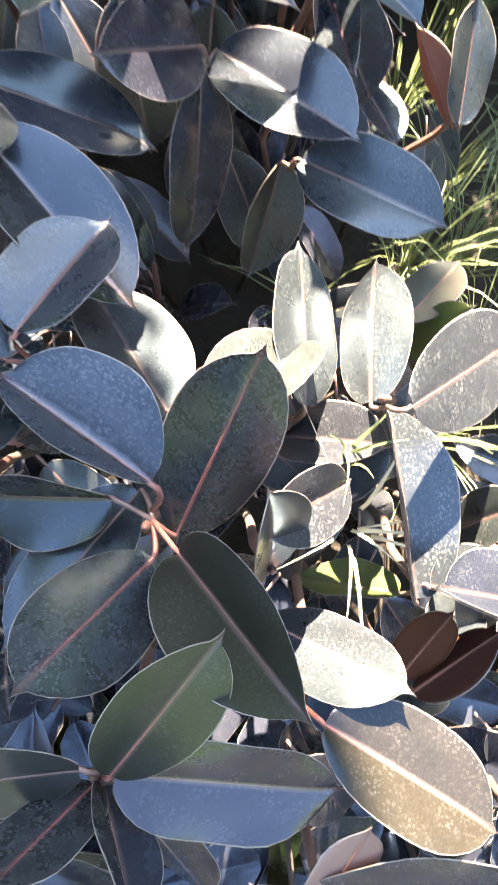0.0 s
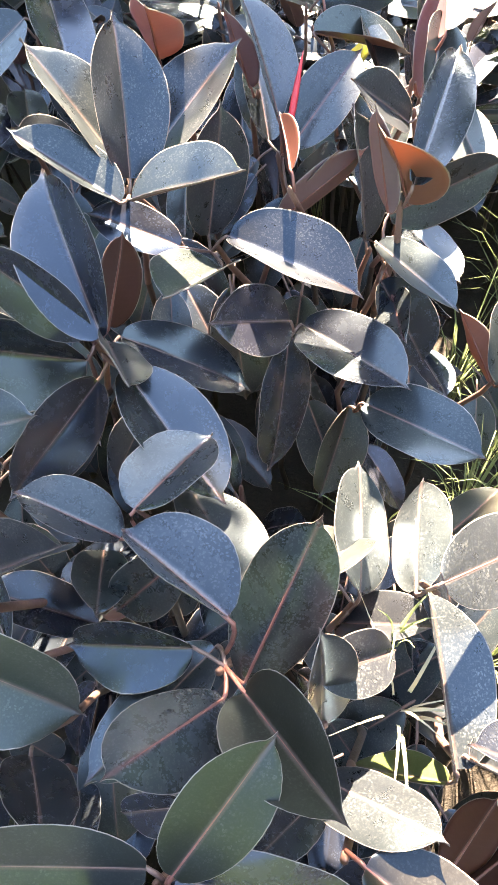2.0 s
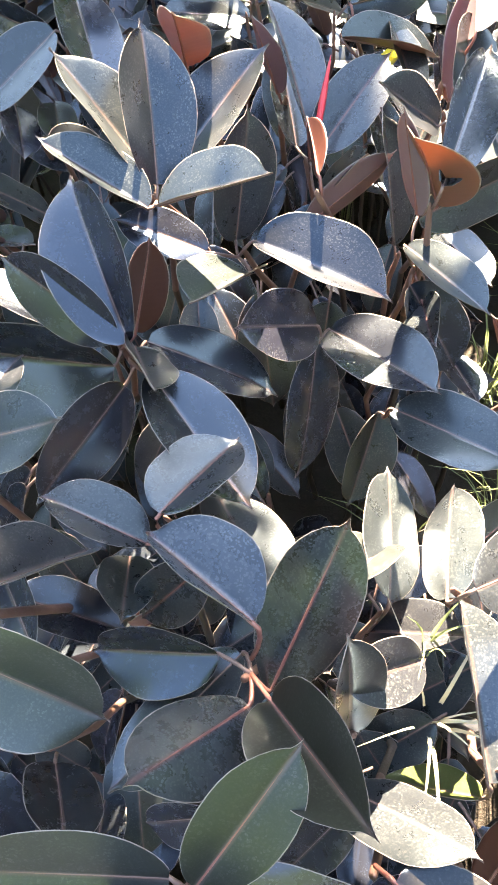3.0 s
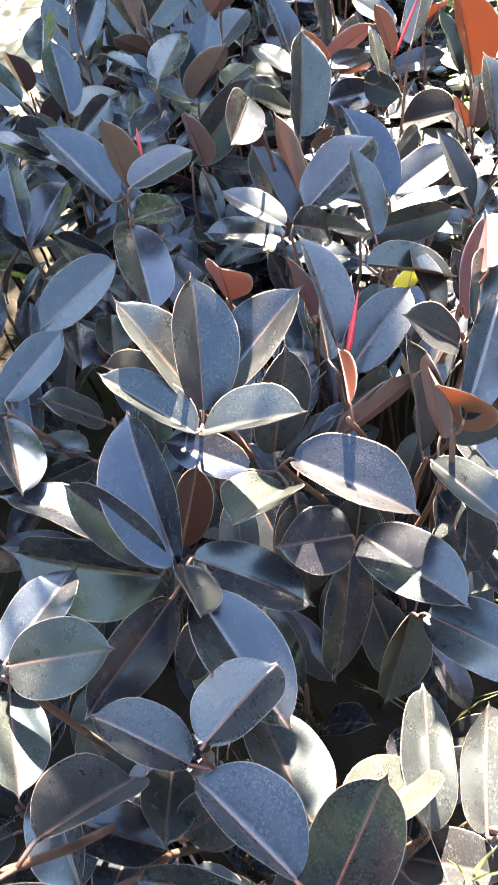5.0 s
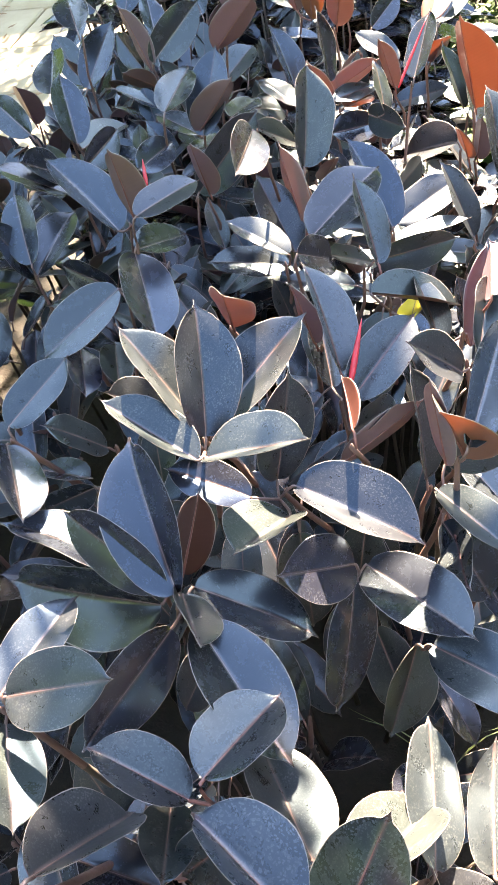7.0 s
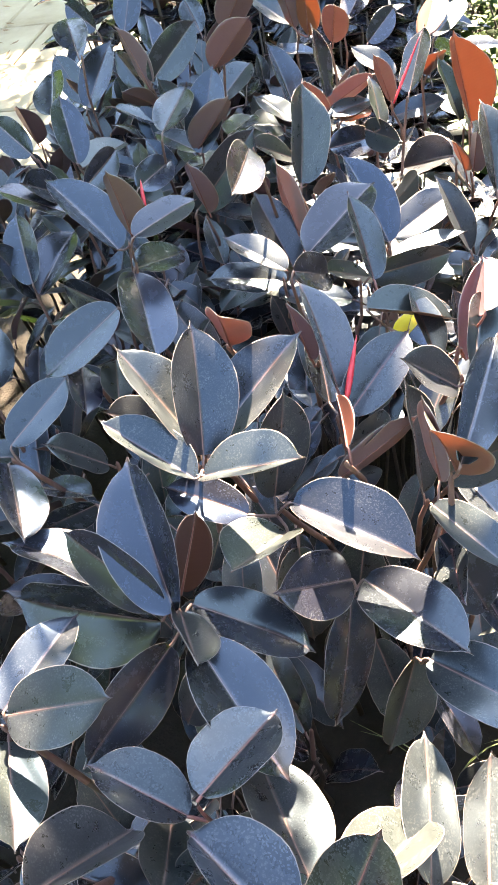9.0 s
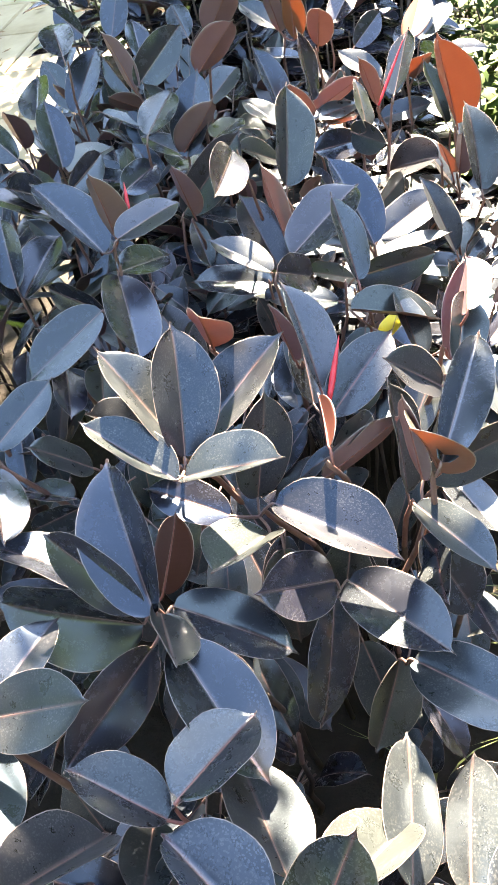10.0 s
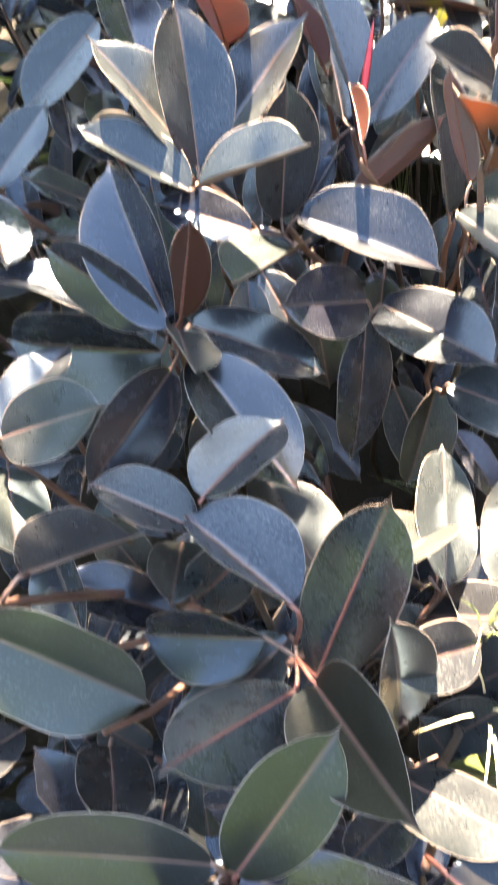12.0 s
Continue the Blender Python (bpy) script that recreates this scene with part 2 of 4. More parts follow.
def plant(x, y, top, lean_x=0.0, lean_y=0.0, foot=0.0, label="burgundy rubber plant with dark glossy leaves in the bed"):
    """One shoot of the hedge: an upright stem that rises from the soil. Leaves are added to it."""
    ob = tagged(new("rubber_plant"), label, "plant", "rubber plants in the bed")
    ob.location = (x, y, foot)
    h = top - foot
    TOPS[ob.name] = top - 0.004
    pts = [(lean_x * (u * u - 1), lean_y * (u * u - 1), h * u) for u in (0, 0.15, 0.35, 0.55, 0.75, 0.9, 1.0)]
    pts.append((0, 0, h + 0.006))
    pts = [(px + 0.006 * math.sin(9 * u + x * 40), py + 0.006 * math.cos(7 * u + y * 50), pz) for (px, py, pz), u in zip(pts, (0, 1, 2, 3, 4, 5, 6, 6))]
    slim = 1.0 if y < 0.9 else 0.75
    v, f = tube(pts, [slim * k for k in (0.006, 0.0056, 0.0052, 0.0048, 0.0045, 0.004, 0.0032, 0.0008)], 8)
    part("stem", mesh_of("stem", v, f, (BARK, YOUNG), [1 if min(k) >= 32 else 0 for k in f]), ob, "brown woody stem, pinkish towards its top")
    return ob


def leaf(owner, base, tip, up, width, fold, look_as="t", arch=None, droop=None):
    """A leaf of a plant from its base to its tip, its top turned to up; metres in the place."""
    length = (Vector(tip) - Vector(base)).length
    arch = dice.uniform(-0.005, 0.018) if arch is None else arch
    droop = dice.uniform(-0.03, 0.045) if droop is None else droop
    top, under, rib, label = LOOKS[look_as]
    HIGH.extend(Vector(base).lerp(Vector(tip), u) for u in (0.1, 0.5, 0.9))
    m = local_frame(base, tip, up)
    here = Matrix.Translation(-owner.location) @ m
    blade = part("leaf", leaf_mesh(length, width, fold, arch, droop, dice.uniform(0.1, 0.6), top, under), owner, label, here)
    way = Vector((owner.location.x, owner.location.y, TOPS[owner.name])) - Vector(base)
    way *= min(1.0, 0.06 / way.length)
    part("midrib", rib_mesh(length, arch, droop, m.to_3x3().inverted() @ way, rib), blade, "pinkish midrib and stalk")
    return blade


def bud(owner, base, tip, radius=0.005):
    """The pointed red sheath of a new leaf at the top of a shoot."""
    a, b = Vector(base) - owner.location, Vector(tip) - owner.location
    pts = [a.lerp(b, u) for u in (0, 0.12, 0.35, 0.6, 0.85, 1.0)]
    v, f = tube(pts, [radius * k for k in (0.5, 0.75, 0.82, 0.65, 0.32, 0.06)], 8)
    return part("bud_sheath", mesh_of("bud_sheath", v, f, (SHEATH,)), owner, "pointed red leaf sheath")


# ---- ground ----
k = Mat("soil")
soil_tone = k.ramp(k.noise(7, 8, 0.65), (0.3, (0.009, 0.006, 0.0045)), (0.7, (0.028, 0.019, 0.014)))
crumbs = k.ramp(k.noise(60, 6, 0.7), (0.55, (0, 0, 0)), (0.7, (1, 1, 1)))
k.link(k.mix(k.math("MULTIPLY", crumbs, 0.3), soil_tone, (0.075, 0.05, 0.035)), k.b.inputs["Base Color"])
k.b.inputs["Roughness"].default_value = 0.95
k.bump(k.noise(30, 8, 0.7), 0.8, 0.02)
SOIL = k.m


def ground_sheet():
    xs = [-400, -60, -15, -6] + [-4 + 0.25 * i for i in range(33)] + [6, 15, 60, 400]
    ys = [-400, -60, -15, -5] + [-2 + 0.25 * i for i in range(29)] + [7, 15, 60, 400]
    verts = [(x, y, 0.025 * noise.noise((x * 1.3, y * 1.3, 0)) - 0.02 if abs(x) < 5 and abs(y) < 6 else -0.02) for y in ys for x in xs]
    n = len(xs)
    faces = [(j * n + i, j * n + i + 1, (j + 1) * n + i + 1, (j + 1) * n + i) for j in range(len(ys) - 1) for i in range(n - 1)]
    return tagged(new("ground", mesh_of("ground", verts, faces, (SOIL,))), "dark brown garden soil under the plants", "ground", kind="structure")


ground_sheet()

# ---- the plants that the camera passes ----
p = plant(0.159, -0.161, 0.748, -0.04, -0.01)
leaf(p, (0.163, -0.149, 0.760), (0.186, -0.075, 0.809), (-0.237, 0.589, -0.773), 0.046, -0.06, "U")
p = plant(0.334, -0.133, 0.750, -0.05, 0.00)
leaf(p, (0.319, -0.133, 0.762), (0.133, -0.134, 0.773), (0.053, -0.547, 0.835), 0.089, 0.08, "t")
p = plant(0.033, -0.052, 0.826, -0.00, -0.07)
leaf(p, (0.032, -0.059, 0.820), (0.064, -0.101, 0.887), (0.614, 0.769, 0.179), 0.047, 0.36, "t")
leaf(p, (0.035, -0.058, 0.812), (0.097, -0.142, 0.761), (-0.389, -0.672, 0.630), 0.064, -0.15, "t")
leaf(p, (0.027, -0.058, 0.820), (-0.007, -0.082, 0.903), (0.031, 0.955, 0.296), 0.047, -0.01, "p")
leaf(p, (0.042, -0.046, 0.844), (0.174, -0.061, 0.807), (0.208, -0.374, 0.904), 0.070, 0.26, "t")
leaf(p, (0.040, -0.045, 0.848), (0.096, 0.039, 0.906), (0.094, -0.605, 0.791), 0.056, 0.10, "g")
leaf(p, (0.023, -0.044, 0.847), (-0.109, -0.061, 0.871), (0.219, -0.687, 0.693), 0.073, 0.07, "o")
p = plant(0.250, -0.034, 0.605, 0.04, -0.09)
leaf(p, (0.258, -0.038, 0.612), (0.315, 0.023, 0.664), (0.802, -0.345, -0.487), 0.050, 0.14, "R")
leaf(p, (0.242, -0.030, 0.609), (0.273, 0.036, 0.670), (0.357, 0.538, -0.763), 0.045, 0.33, "R")
p = plant(0.146, -0.018, 0.784, -0.03, -0.16)
leaf(p, (0.159, -0.025, 0.796), (0.274, -0.089, 0.777), (0.323, 0.322, 0.890), 0.076, 0.30, "g")
p = plant(0.026, -0.004, 0.612, -0.07, -0.04)
leaf(p, (0.014, -0.007, 0.624), (-0.065, -0.024, 0.562), (-0.350, -0.692, 0.631), 0.052, 0.32, "t")
p = plant(-0.133, 0.019, 0.668, -0.01, -0.17)
leaf(p, (-0.126, 0.011, 0.680), (-0.067, -0.050, 0.771), (0.232, 0.871, 0.434), 0.067, 0.22, "t")
p = plant(0.339, 0.044, 0.717, 0.06, -0.14)
leaf(p, (0.326, 0.046, 0.729), (0.224, 0.060, 0.794), (0.382, 0.623, 0.683), 0.068, 0.42, "t")
p = plant(0.235, 0.050, 0.690, -0.01, -0.13)
leaf(p, (0.239, 0.045, 0.623), (0.154, 0.050, 0.561), (-0.312, 0.814, 0.489), 0.056, 0.33, "y")
leaf(p, (0.228, 0.048, 0.730), (0.201, 0.192, 0.738), (0.687, 0.093, 0.720), 0.089, 0.58, "s")
leaf(p, (0.237, 0.058, 0.734), (0.343, 0.030, 0.641), (0.620, 0.582, 0.526), 0.084, 0.52, "s")
p = plant(0.119, 0.060, 0.761, 0.02, -0.07)
leaf(p, (0.119, 0.029, 0.741), (0.210, -0.001, 0.808), (-0.263, 0.694, 0.671), 0.064, -0.16, "s")
leaf(p, (0.121, 0.061, 0.751), (0.114, 0.110, 0.873), (0.805, -0.534, 0.258), 0.059, 0.34, "s")
leaf(p, (0.116, 0.090, 0.810), (0.177, 0.128, 0.755), (0.676, -0.028, 0.737), 0.051, 0.30, "s")
p = plant(-0.139, 0.081, 0.896, 0.02, -0.14)
leaf(p, (-0.147, 0.060, 0.915), (-0.044, 0.040, 0.819), (0.510, -0.546, 0.665), 0.083, 0.44, "o")
leaf(p, (-0.131, 0.102, 0.890), (-0.110, 0.174, 0.772), (0.196, 0.821, 0.535), 0.084, 0.59, "s")
p = plant(-0.130, 0.078, 0.747, -0.03, -0.14)
leaf(p, (-0.140, 0.088, 0.759), (-0.222, 0.173, 0.713), (-0.471, 0.017, 0.882), 0.070, 0.47, "t")
p = plant(0.045, 0.091, 0.792, -0.03, -0.17)
leaf(p, (0.048, 0.068, 0.794), (-0.006, 0.001, 0.887), (0.393, 0.624, 0.675), 0.072, -0.24, "p")
leaf(p, (0.064, 0.072, 0.805), (0.140, -0.003, 0.898), (-0.587, 0.333, 0.738), 0.080, 0.65, "g")
leaf(p, (0.060, 0.083, 0.778), (0.109, 0.186, 0.888), (-0.154, -0.685, 0.712), 0.074, -0.33, "p")
leaf(p, (0.016, 0.103, 0.778), (-0.102, 0.102, 0.727), (-0.291, -0.673, 0.680), 0.073, 0.53, "t")
leaf(p, (0.030, 0.110, 0.758), (-0.058, -0.005, 0.735), (-0.451, 0.171, 0.876), 0.078, 0.06, "s")
leaf(p, (0.052, 0.110, 0.873), (-0.035, 0.164, 0.868), (0.232, 0.457, 0.859), 0.086, 0.75, "p")
p = plant(0.272, 0.096, 0.635, -0.05, 0.01)
leaf(p, (0.277, 0.099, 0.647), (0.305, 0.120, 0.739), (-0.954, -0.013, 0.300), 0.048, 0.16, "s")
p = plant(-0.203, 0.142, 0.704, 0.07, -0.16)
leaf(p, (-0.192, 0.141, 0.716), (-0.100, 0.138, 0.644), (0.603, 0.281, 0.746), 0.064, 0.29, "t")
p = plant(0.065, 0.162, 0.759, -0.08, -0.15)
leaf(p, (0.086, 0.154, 0.782), (0.143, 0.244, 0.689), (-0.001, 0.720, 0.694), 0.085, 0.53, "s")
leaf(p, (0.044, 0.170, 0.747), (-0.032, 0.280, 0.682), (0.247, 0.608, 0.755), 0.088, 0.36, "s")
p = plant(0.139, 0.179, 0.663, 0.03, -0.03)
leaf(p, (0.132, 0.171, 0.640), (0.210, 0.155, 0.733), (-0.658, 0.416, 0.627), 0.064, 0.39, "s")
leaf(p, (0.146, 0.188, 0.699), (0.135, 0.325, 0.687), (0.666, 0.116, 0.737), 0.074, 0.04, "s")
p = plant(0.198, 0.180, 0.756, -0.08, -0.07)
leaf(p, (0.203, 0.170, 0.811), (0.296, 0.241, 0.748), (0.607, -0.085, 0.790), 0.072, -0.01, "s")
leaf(p, (0.193, 0.191, 0.712), (0.197, 0.318, 0.682), (-0.648, 0.189, 0.738), 0.068, -0.21, "s")
p = plant(-0.114, 0.186, 0.605, -0.08, -0.09)
leaf(p, (-0.108, 0.157, 0.583), (-0.060, 0.160, 0.660), (-0.284, 0.948, 0.144), 0.045, 0.13, "U")
leaf(p, (-0.119, 0.215, 0.639), (-0.087, 0.133, 0.715), (0.200, 0.710, 0.675), 0.060, 0.19, "s")
p = plant(-0.049, 0.198, 0.749, 0.02, 0.02)
leaf(p, (-0.018, 0.185, 0.738), (-0.089, 0.151, 0.649), (-0.264, -0.811, 0.523), 0.063, 0.29, "p")
leaf(p, (-0.078, 0.203, 0.726), (-0.179, 0.227, 0.758), (0.354, 0.316, 0.880), 0.073, 0.48, "p")
leaf(p, (-0.049, 0.205, 0.801), (-0.001, 0.296, 0.772), (-0.113, 0.353, 0.929), 0.081, 0.33, "p")
p = plant(-0.273, 0.250, 0.759, -0.04, -0.02)
leaf(p, (-0.277, 0.239, 0.740), (-0.208, 0.138, 0.780), (0.343, 0.539, 0.769), 0.069, 0.12, "s")
leaf(p, (-0.263, 0.252, 0.784), (-0.137, 0.265, 0.836), (-0.334, -0.332, 0.882), 0.076, 0.17, "s")
leaf(p, (-0.278, 0.260, 0.770), (-0.249, 0.384, 0.751), (0.048, 0.140, 0.989), 0.067, 0.29, "s")
p = plant(0.246, 0.270, 0.589, 0.06, 0.00)
leaf(p, (0.255, 0.258, 0.568), (0.286, 0.290, 0.661), (-0.928, -0.116, 0.355), 0.052, 0.21, "y")
leaf(p, (0.236, 0.283, 0.622), (0.298, 0.360, 0.580), (-0.091, 0.525, 0.846), 0.054, 0.20, "g")
p = plant(-0.118, 0.374, 0.770, -0.08, -0.10)
leaf(p, (-0.093, 0.350, 0.780), (0.015, 0.242, 0.736), (0.479, 0.131, 0.868), 0.096, 0.34, "t")
leaf(p, (-0.135, 0.361, 0.737), (-0.200, 0.231, 0.716), (0.737, -0.453, 0.501), 0.079, 0.20, "t")
leaf(p, (-0.116, 0.370, 0.803), (-0.198, 0.515, 0.870), (-0.226, -0.512, 0.829), 0.102, 0.57, "t")
leaf(p, (-0.131, 0.377, 0.801), (-0.251, 0.430, 0.845), (-0.199, -0.854, 0.481), 0.073, 0.13, "t")
leaf(p, (-0.119, 0.383, 0.777), (-0.074, 0.310, 0.817), (0.551, 0.635, 0.542), 0.064, 0.46, "s")
leaf(p, (-0.114, 0.402, 0.760), (0.017, 0.398, 0.688), (0.476, 0.192, 0.858), 0.080, 0.25, "t")
p = plant(-0.159, 0.419, 0.720, 0.08, -0.11)
leaf(p, (-0.165, 0.401, 0.710), (-0.367, 0.416, 0.699), (-0.094, -0.902, 0.422), 0.131, 0.44, "t")
leaf(p, (-0.138, 0.427, 0.740), (-0.114, 0.482, 0.826), (0.133, 0.817, -0.561), 0.052, 0.36, "R")
leaf(p, (-0.173, 0.429, 0.727), (-0.357, 0.449, 0.786), (0.310, 0.529, 0.790), 0.104, 0.27, "t")
p = plant(0.129, 0.444, 0.586, 0.05, -0.08)
leaf(p, (0.138, 0.434, 0.615), (0.274, 0.369, 0.631), (-0.113, 0.015, 0.993), 0.091, 0.29, "s")
leaf(p, (0.120, 0.453, 0.570), (0.093, 0.368, 0.477), (0.560, -0.686, 0.464), 0.079, 0.40, "s")
p = plant(0.049, 0.489, 0.669, 0.04, -0.09)
leaf(p, (0.046, 0.469, 0.681), (0.035, 0.359, 0.559), (0.817, -0.466, 0.339), 0.089, 0.09, "t")
leaf(p, (0.044, 0.490, 0.688), (-0.023, 0.417, 0.774), (0.835, -0.131, 0.534), 0.079, 0.17, "t")
leaf(p, (0.057, 0.508, 0.658), (0.182, 0.407, 0.697), (-0.160, 0.175, 0.972), 0.094, 0.30, "t")
p = plant(-0.049, 0.544, 0.735, -0.08, -0.18)
leaf(p, (-0.031, 0.515, 0.741), (-0.070, 0.424, 0.794), (-0.033, 0.512, 0.858), 0.100, 0.51, "s")
leaf(p, (-0.077, 0.524, 0.760), (-0.177, 0.532, 0.796), (0.321, -0.184, 0.929), 0.057, 0.21, "t")
leaf(p, (-0.028, 0.551, 0.751), (0.126, 0.505, 0.721), (0.208, 0.066, 0.976), 0.111, 0.59, "s")
leaf(p, (-0.061, 0.586, 0.713), (-0.039, 0.639, 0.852), (0.664, -0.729, 0.169), 0.081, 0.14, "s")
p = plant(-0.396, 0.562, 0.785, -0.06, -0.14)
leaf(p, (-0.388, 0.549, 0.797), (-0.317, 0.435, 0.800), (0.644, 0.419, 0.640), 0.076, 0.36, "t")
p = plant(0.312, 0.551, 0.494, 0.07, -0.06)
leaf(p, (0.315, 0.546, 0.508), (0.315, 0.659, 0.569), (0.577, -0.385, 0.720), 0.069, 0.13, "s")
leaf(p, (0.309, 0.556, 0.492), (0.257, 0.638, 0.543), (0.820, 0.568, -0.072), 0.059, 0.20, "U")
p = plant(-0.135, 0.562, 0.795, 0.05, -0.08)
leaf(p, (-0.136, 0.538, 0.806), (-0.252, 0.573, 0.860), (0.458, 0.134, 0.879), 0.076, 0.57, "s")
leaf(p, (-0.123, 0.539, 0.810), (0.003, 0.529, 0.864), (-0.380, 0.138, 0.915), 0.087, 0.54, "s")
leaf(p, (-0.136, 0.579, 0.799), (-0.157, 0.699, 0.908), (0.750, -0.369, 0.548), 0.099, 0.37, "s")
leaf(p, (-0.144, 0.591, 0.791), (-0.251, 0.664, 0.897), (0.724, 0.066, 0.686), 0.094, 0.43, "s")
p = plant(0.155, 0.577, 0.785, 0.02, -0.02)
leaf(p, (0.161, 0.559, 0.829), (0.200, 0.750, 0.844), (0.396, -0.150, 0.906), 0.073, 0.71, "t")
leaf(p, (0.161, 0.586, 0.778), (0.131, 0.553, 0.893), (0.561, 0.742, 0.367), 0.095, 0.42, "W")
leaf(p, (0.142, 0.587, 0.765), (0.117, 0.615, 0.873), (0.830, 0.556, 0.048), 0.058, 0.03, "U")
p = plant(0.145, 0.586, 0.683, 0.07, 0.00)
leaf(p, (0.159, 0.563, 0.648), (0.170, 0.464, 0.703), (-0.780, 0.231, 0.582), 0.058, 0.28, "p")
leaf(p, (0.143, 0.572, 0.667), (0.213, 0.533, 0.554), (0.547, -0.624, 0.558), 0.082, 0.39, "t")
leaf(p, (0.134, 0.578, 0.725), (0.227, 0.502, 0.710), (0.253, 0.122, 0.960), 0.068, 0.40, "s")
leaf(p, (0.145, 0.630, 0.714), (0.272, 0.698, 0.743), (0.423, -0.878, 0.225), 0.079, 0.21, "s")
p = plant(-0.316, 0.591, 0.649, 0.05, -0.18)
leaf(p, (-0.329, 0.589, 0.661), (-0.421, 0.578, 0.611), (0.009, -0.979, 0.203), 0.053, 0.30, "t")
p = plant(0.041, 0.580, 0.795, -0.02, -0.19)
leaf(p, (0.037, 0.594, 0.807), (0.015, 0.673, 0.814), (0.882, 0.283, -0.376), 0.041, 0.23, "R")
p = plant(0.203, 0.616, 0.479, 0.01, -0.02)
leaf(p, (0.208, 0.603, 0.491), (0.245, 0.505, 0.530), (0.112, 0.399, 0.910), 0.057, 0.27, "t")
p = plant(-0.153, 0.618, 0.749, -0.07, -0.16)
leaf(p, (-0.144, 0.628, 0.761), (-0.038, 0.752, 0.846), (-0.329, -0.324, 0.887), 0.101, 0.34, "s")
p = plant(-0.446, 0.632, 0.680, -0.02, -0.15)
leaf(p, (-0.427, 0.617, 0.657), (-0.322, 0.586, 0.684), (-0.142, 0.346, 0.927), 0.058, 0.34, "t")
leaf(p, (-0.465, 0.648, 0.715), (-0.402, 0.761, 0.748), (0.132, -0.344, 0.930), 0.071, 0.22, "s")
p = plant(0.003, 0.637, 0.673, 0.05, -0.12)
leaf(p, (0.014, 0.644, 0.685), (0.114, 0.710, 0.740), (-0.600, 0.786, 0.147), 0.070, 0.14, "U")
p = plant(0.123, 0.648, 0.631, 0.02, -0.09)
leaf(p, (0.121, 0.656, 0.643), (0.092, 0.742, 0.774), (0.916, -0.212, 0.341), 0.087, 0.37, "s")
p = plant(-0.334, 0.676, 0.639, 0.01, 0.01)
leaf(p, (-0.340, 0.670, 0.651), (-0.392, 0.628, 0.748), (0.795, 0.273, 0.542), 0.062, 0.16, "s")
p = plant(-0.224, 0.697, 0.695, 0.07, -0.18)
leaf(p, (-0.230, 0.690, 0.707), (-0.279, 0.628, 0.815), (0.794, 0.300, 0.528), 0.075, 0.39, "s")
p = plant(0.163, 0.714, 0.618, 0.05, -0.12)
leaf(p, (0.172, 0.702, 0.630), (0.240, 0.601, 0.634), (0.140, 0.139, 0.980), 0.065, 0.29, "t")
p = plant(0.148, 0.715, 0.445, -0.06, -0.12)
leaf(p, (0.156, 0.706, 0.457), (0.244, 0.613, 0.555), (-0.786, -0.603, 0.134), 0.100, 0.33, "t")
p = plant(0.005, 0.740, 0.700, 0.00, 0.01)
leaf(p, (0.017, 0.710, 0.668), (0.080, 0.677, 0.765), (-0.807, 0.146, 0.573), 0.063, 0.19, "s")
leaf(p, (0.021, 0.710, 0.735), (0.095, 0.819, 0.791), (0.070, -0.498, 0.864), 0.075, 0.36, "p")
bud(p, (0.019, 0.713, 0.759), (0.028, 0.784, 0.809), 0.0055)
leaf(p, (-0.000, 0.761, 0.734), (-0.065, 0.898, 0.817), (0.768, -0.022, 0.640), 0.098, 0.47, "p")
leaf(p, (-0.017, 0.778, 0.686), (-0.050, 0.883, 0.736), (0.613, -0.172, 0.771), 0.063, 0.16, "t")
p = plant(-0.141, 0.768, 0.798, -0.02, -0.20)
leaf(p, (-0.139, 0.761, 0.810), (-0.125, 0.709, 0.909), (0.275, 0.866, 0.417), 0.069, 0.42, "U")
p = plant(-0.340, 0.757, 0.670, 0.06, -0.18)
leaf(p, (-0.345, 0.771, 0.682), (-0.388, 0.876, 0.675), (0.280, 0.178, 0.943), 0.058, 0.27, "s")
p = plant(-0.579, 0.777, 0.671, -0.00, -0.01)
leaf(p, (-0.581, 0.791, 0.683), (-0.592, 0.902, 0.721), (0.910, -0.050, 0.412), 0.062, 0.24, "t")
p = plant(0.170, 0.791, 0.722, 0.00, -0.10)
leaf(p, (0.160, 0.787, 0.714), (0.085, 0.751, 0.799), (0.781, -0.213, 0.587), 0.069, 0.36, "s")
leaf(p, (0.180, 0.796, 0.743), (0.189, 0.914, 0.780), (0.580, -0.284, 0.763), 0.071, 0.49, "s")
p = plant(-0.039, 0.813, 0.725, 0.05, -0.20)
leaf(p, (-0.043, 0.814, 0.737), (-0.066, 0.820, 0.836), (0.638, 0.763, 0.103), 0.054, 0.26, "U")
p = plant(-0.438, 0.854, 0.679, 0.01, -0.11)
leaf(p, (-0.432, 0.840, 0.691), (-0.385, 0.734, 0.686), (0.596, 0.227, 0.770), 0.060, 0.21, "t")
p = plant(0.165, 0.868, 0.714, 0.08, -0.02)
leaf(p, (0.192, 0.849, 0.794), (0.192, 0.968, 0.795), (0.738, -0.001, -0.675), 0.068, 0.44, "U")
leaf(p, (0.173, 0.875, 0.683), (0.189, 0.979, 0.787), (-0.872, 0.408, -0.270), 0.079, 0.08, "U")
leaf(p, (0.130, 0.880, 0.682), (0.086, 0.984, 0.730), (0.667, -0.056, 0.743), 0.068, 0.37, "s")
p = plant(-0.347, 0.896, 0.759, -0.07, -0.16)
leaf(p, (-0.358, 0.887, 0.771), (-0.474, 0.791, 0.709), (-0.027, -0.522, 0.852), 0.090, 0.31, "t")
p = plant(0.056, 0.916, 0.712, -0.01, -0.05)
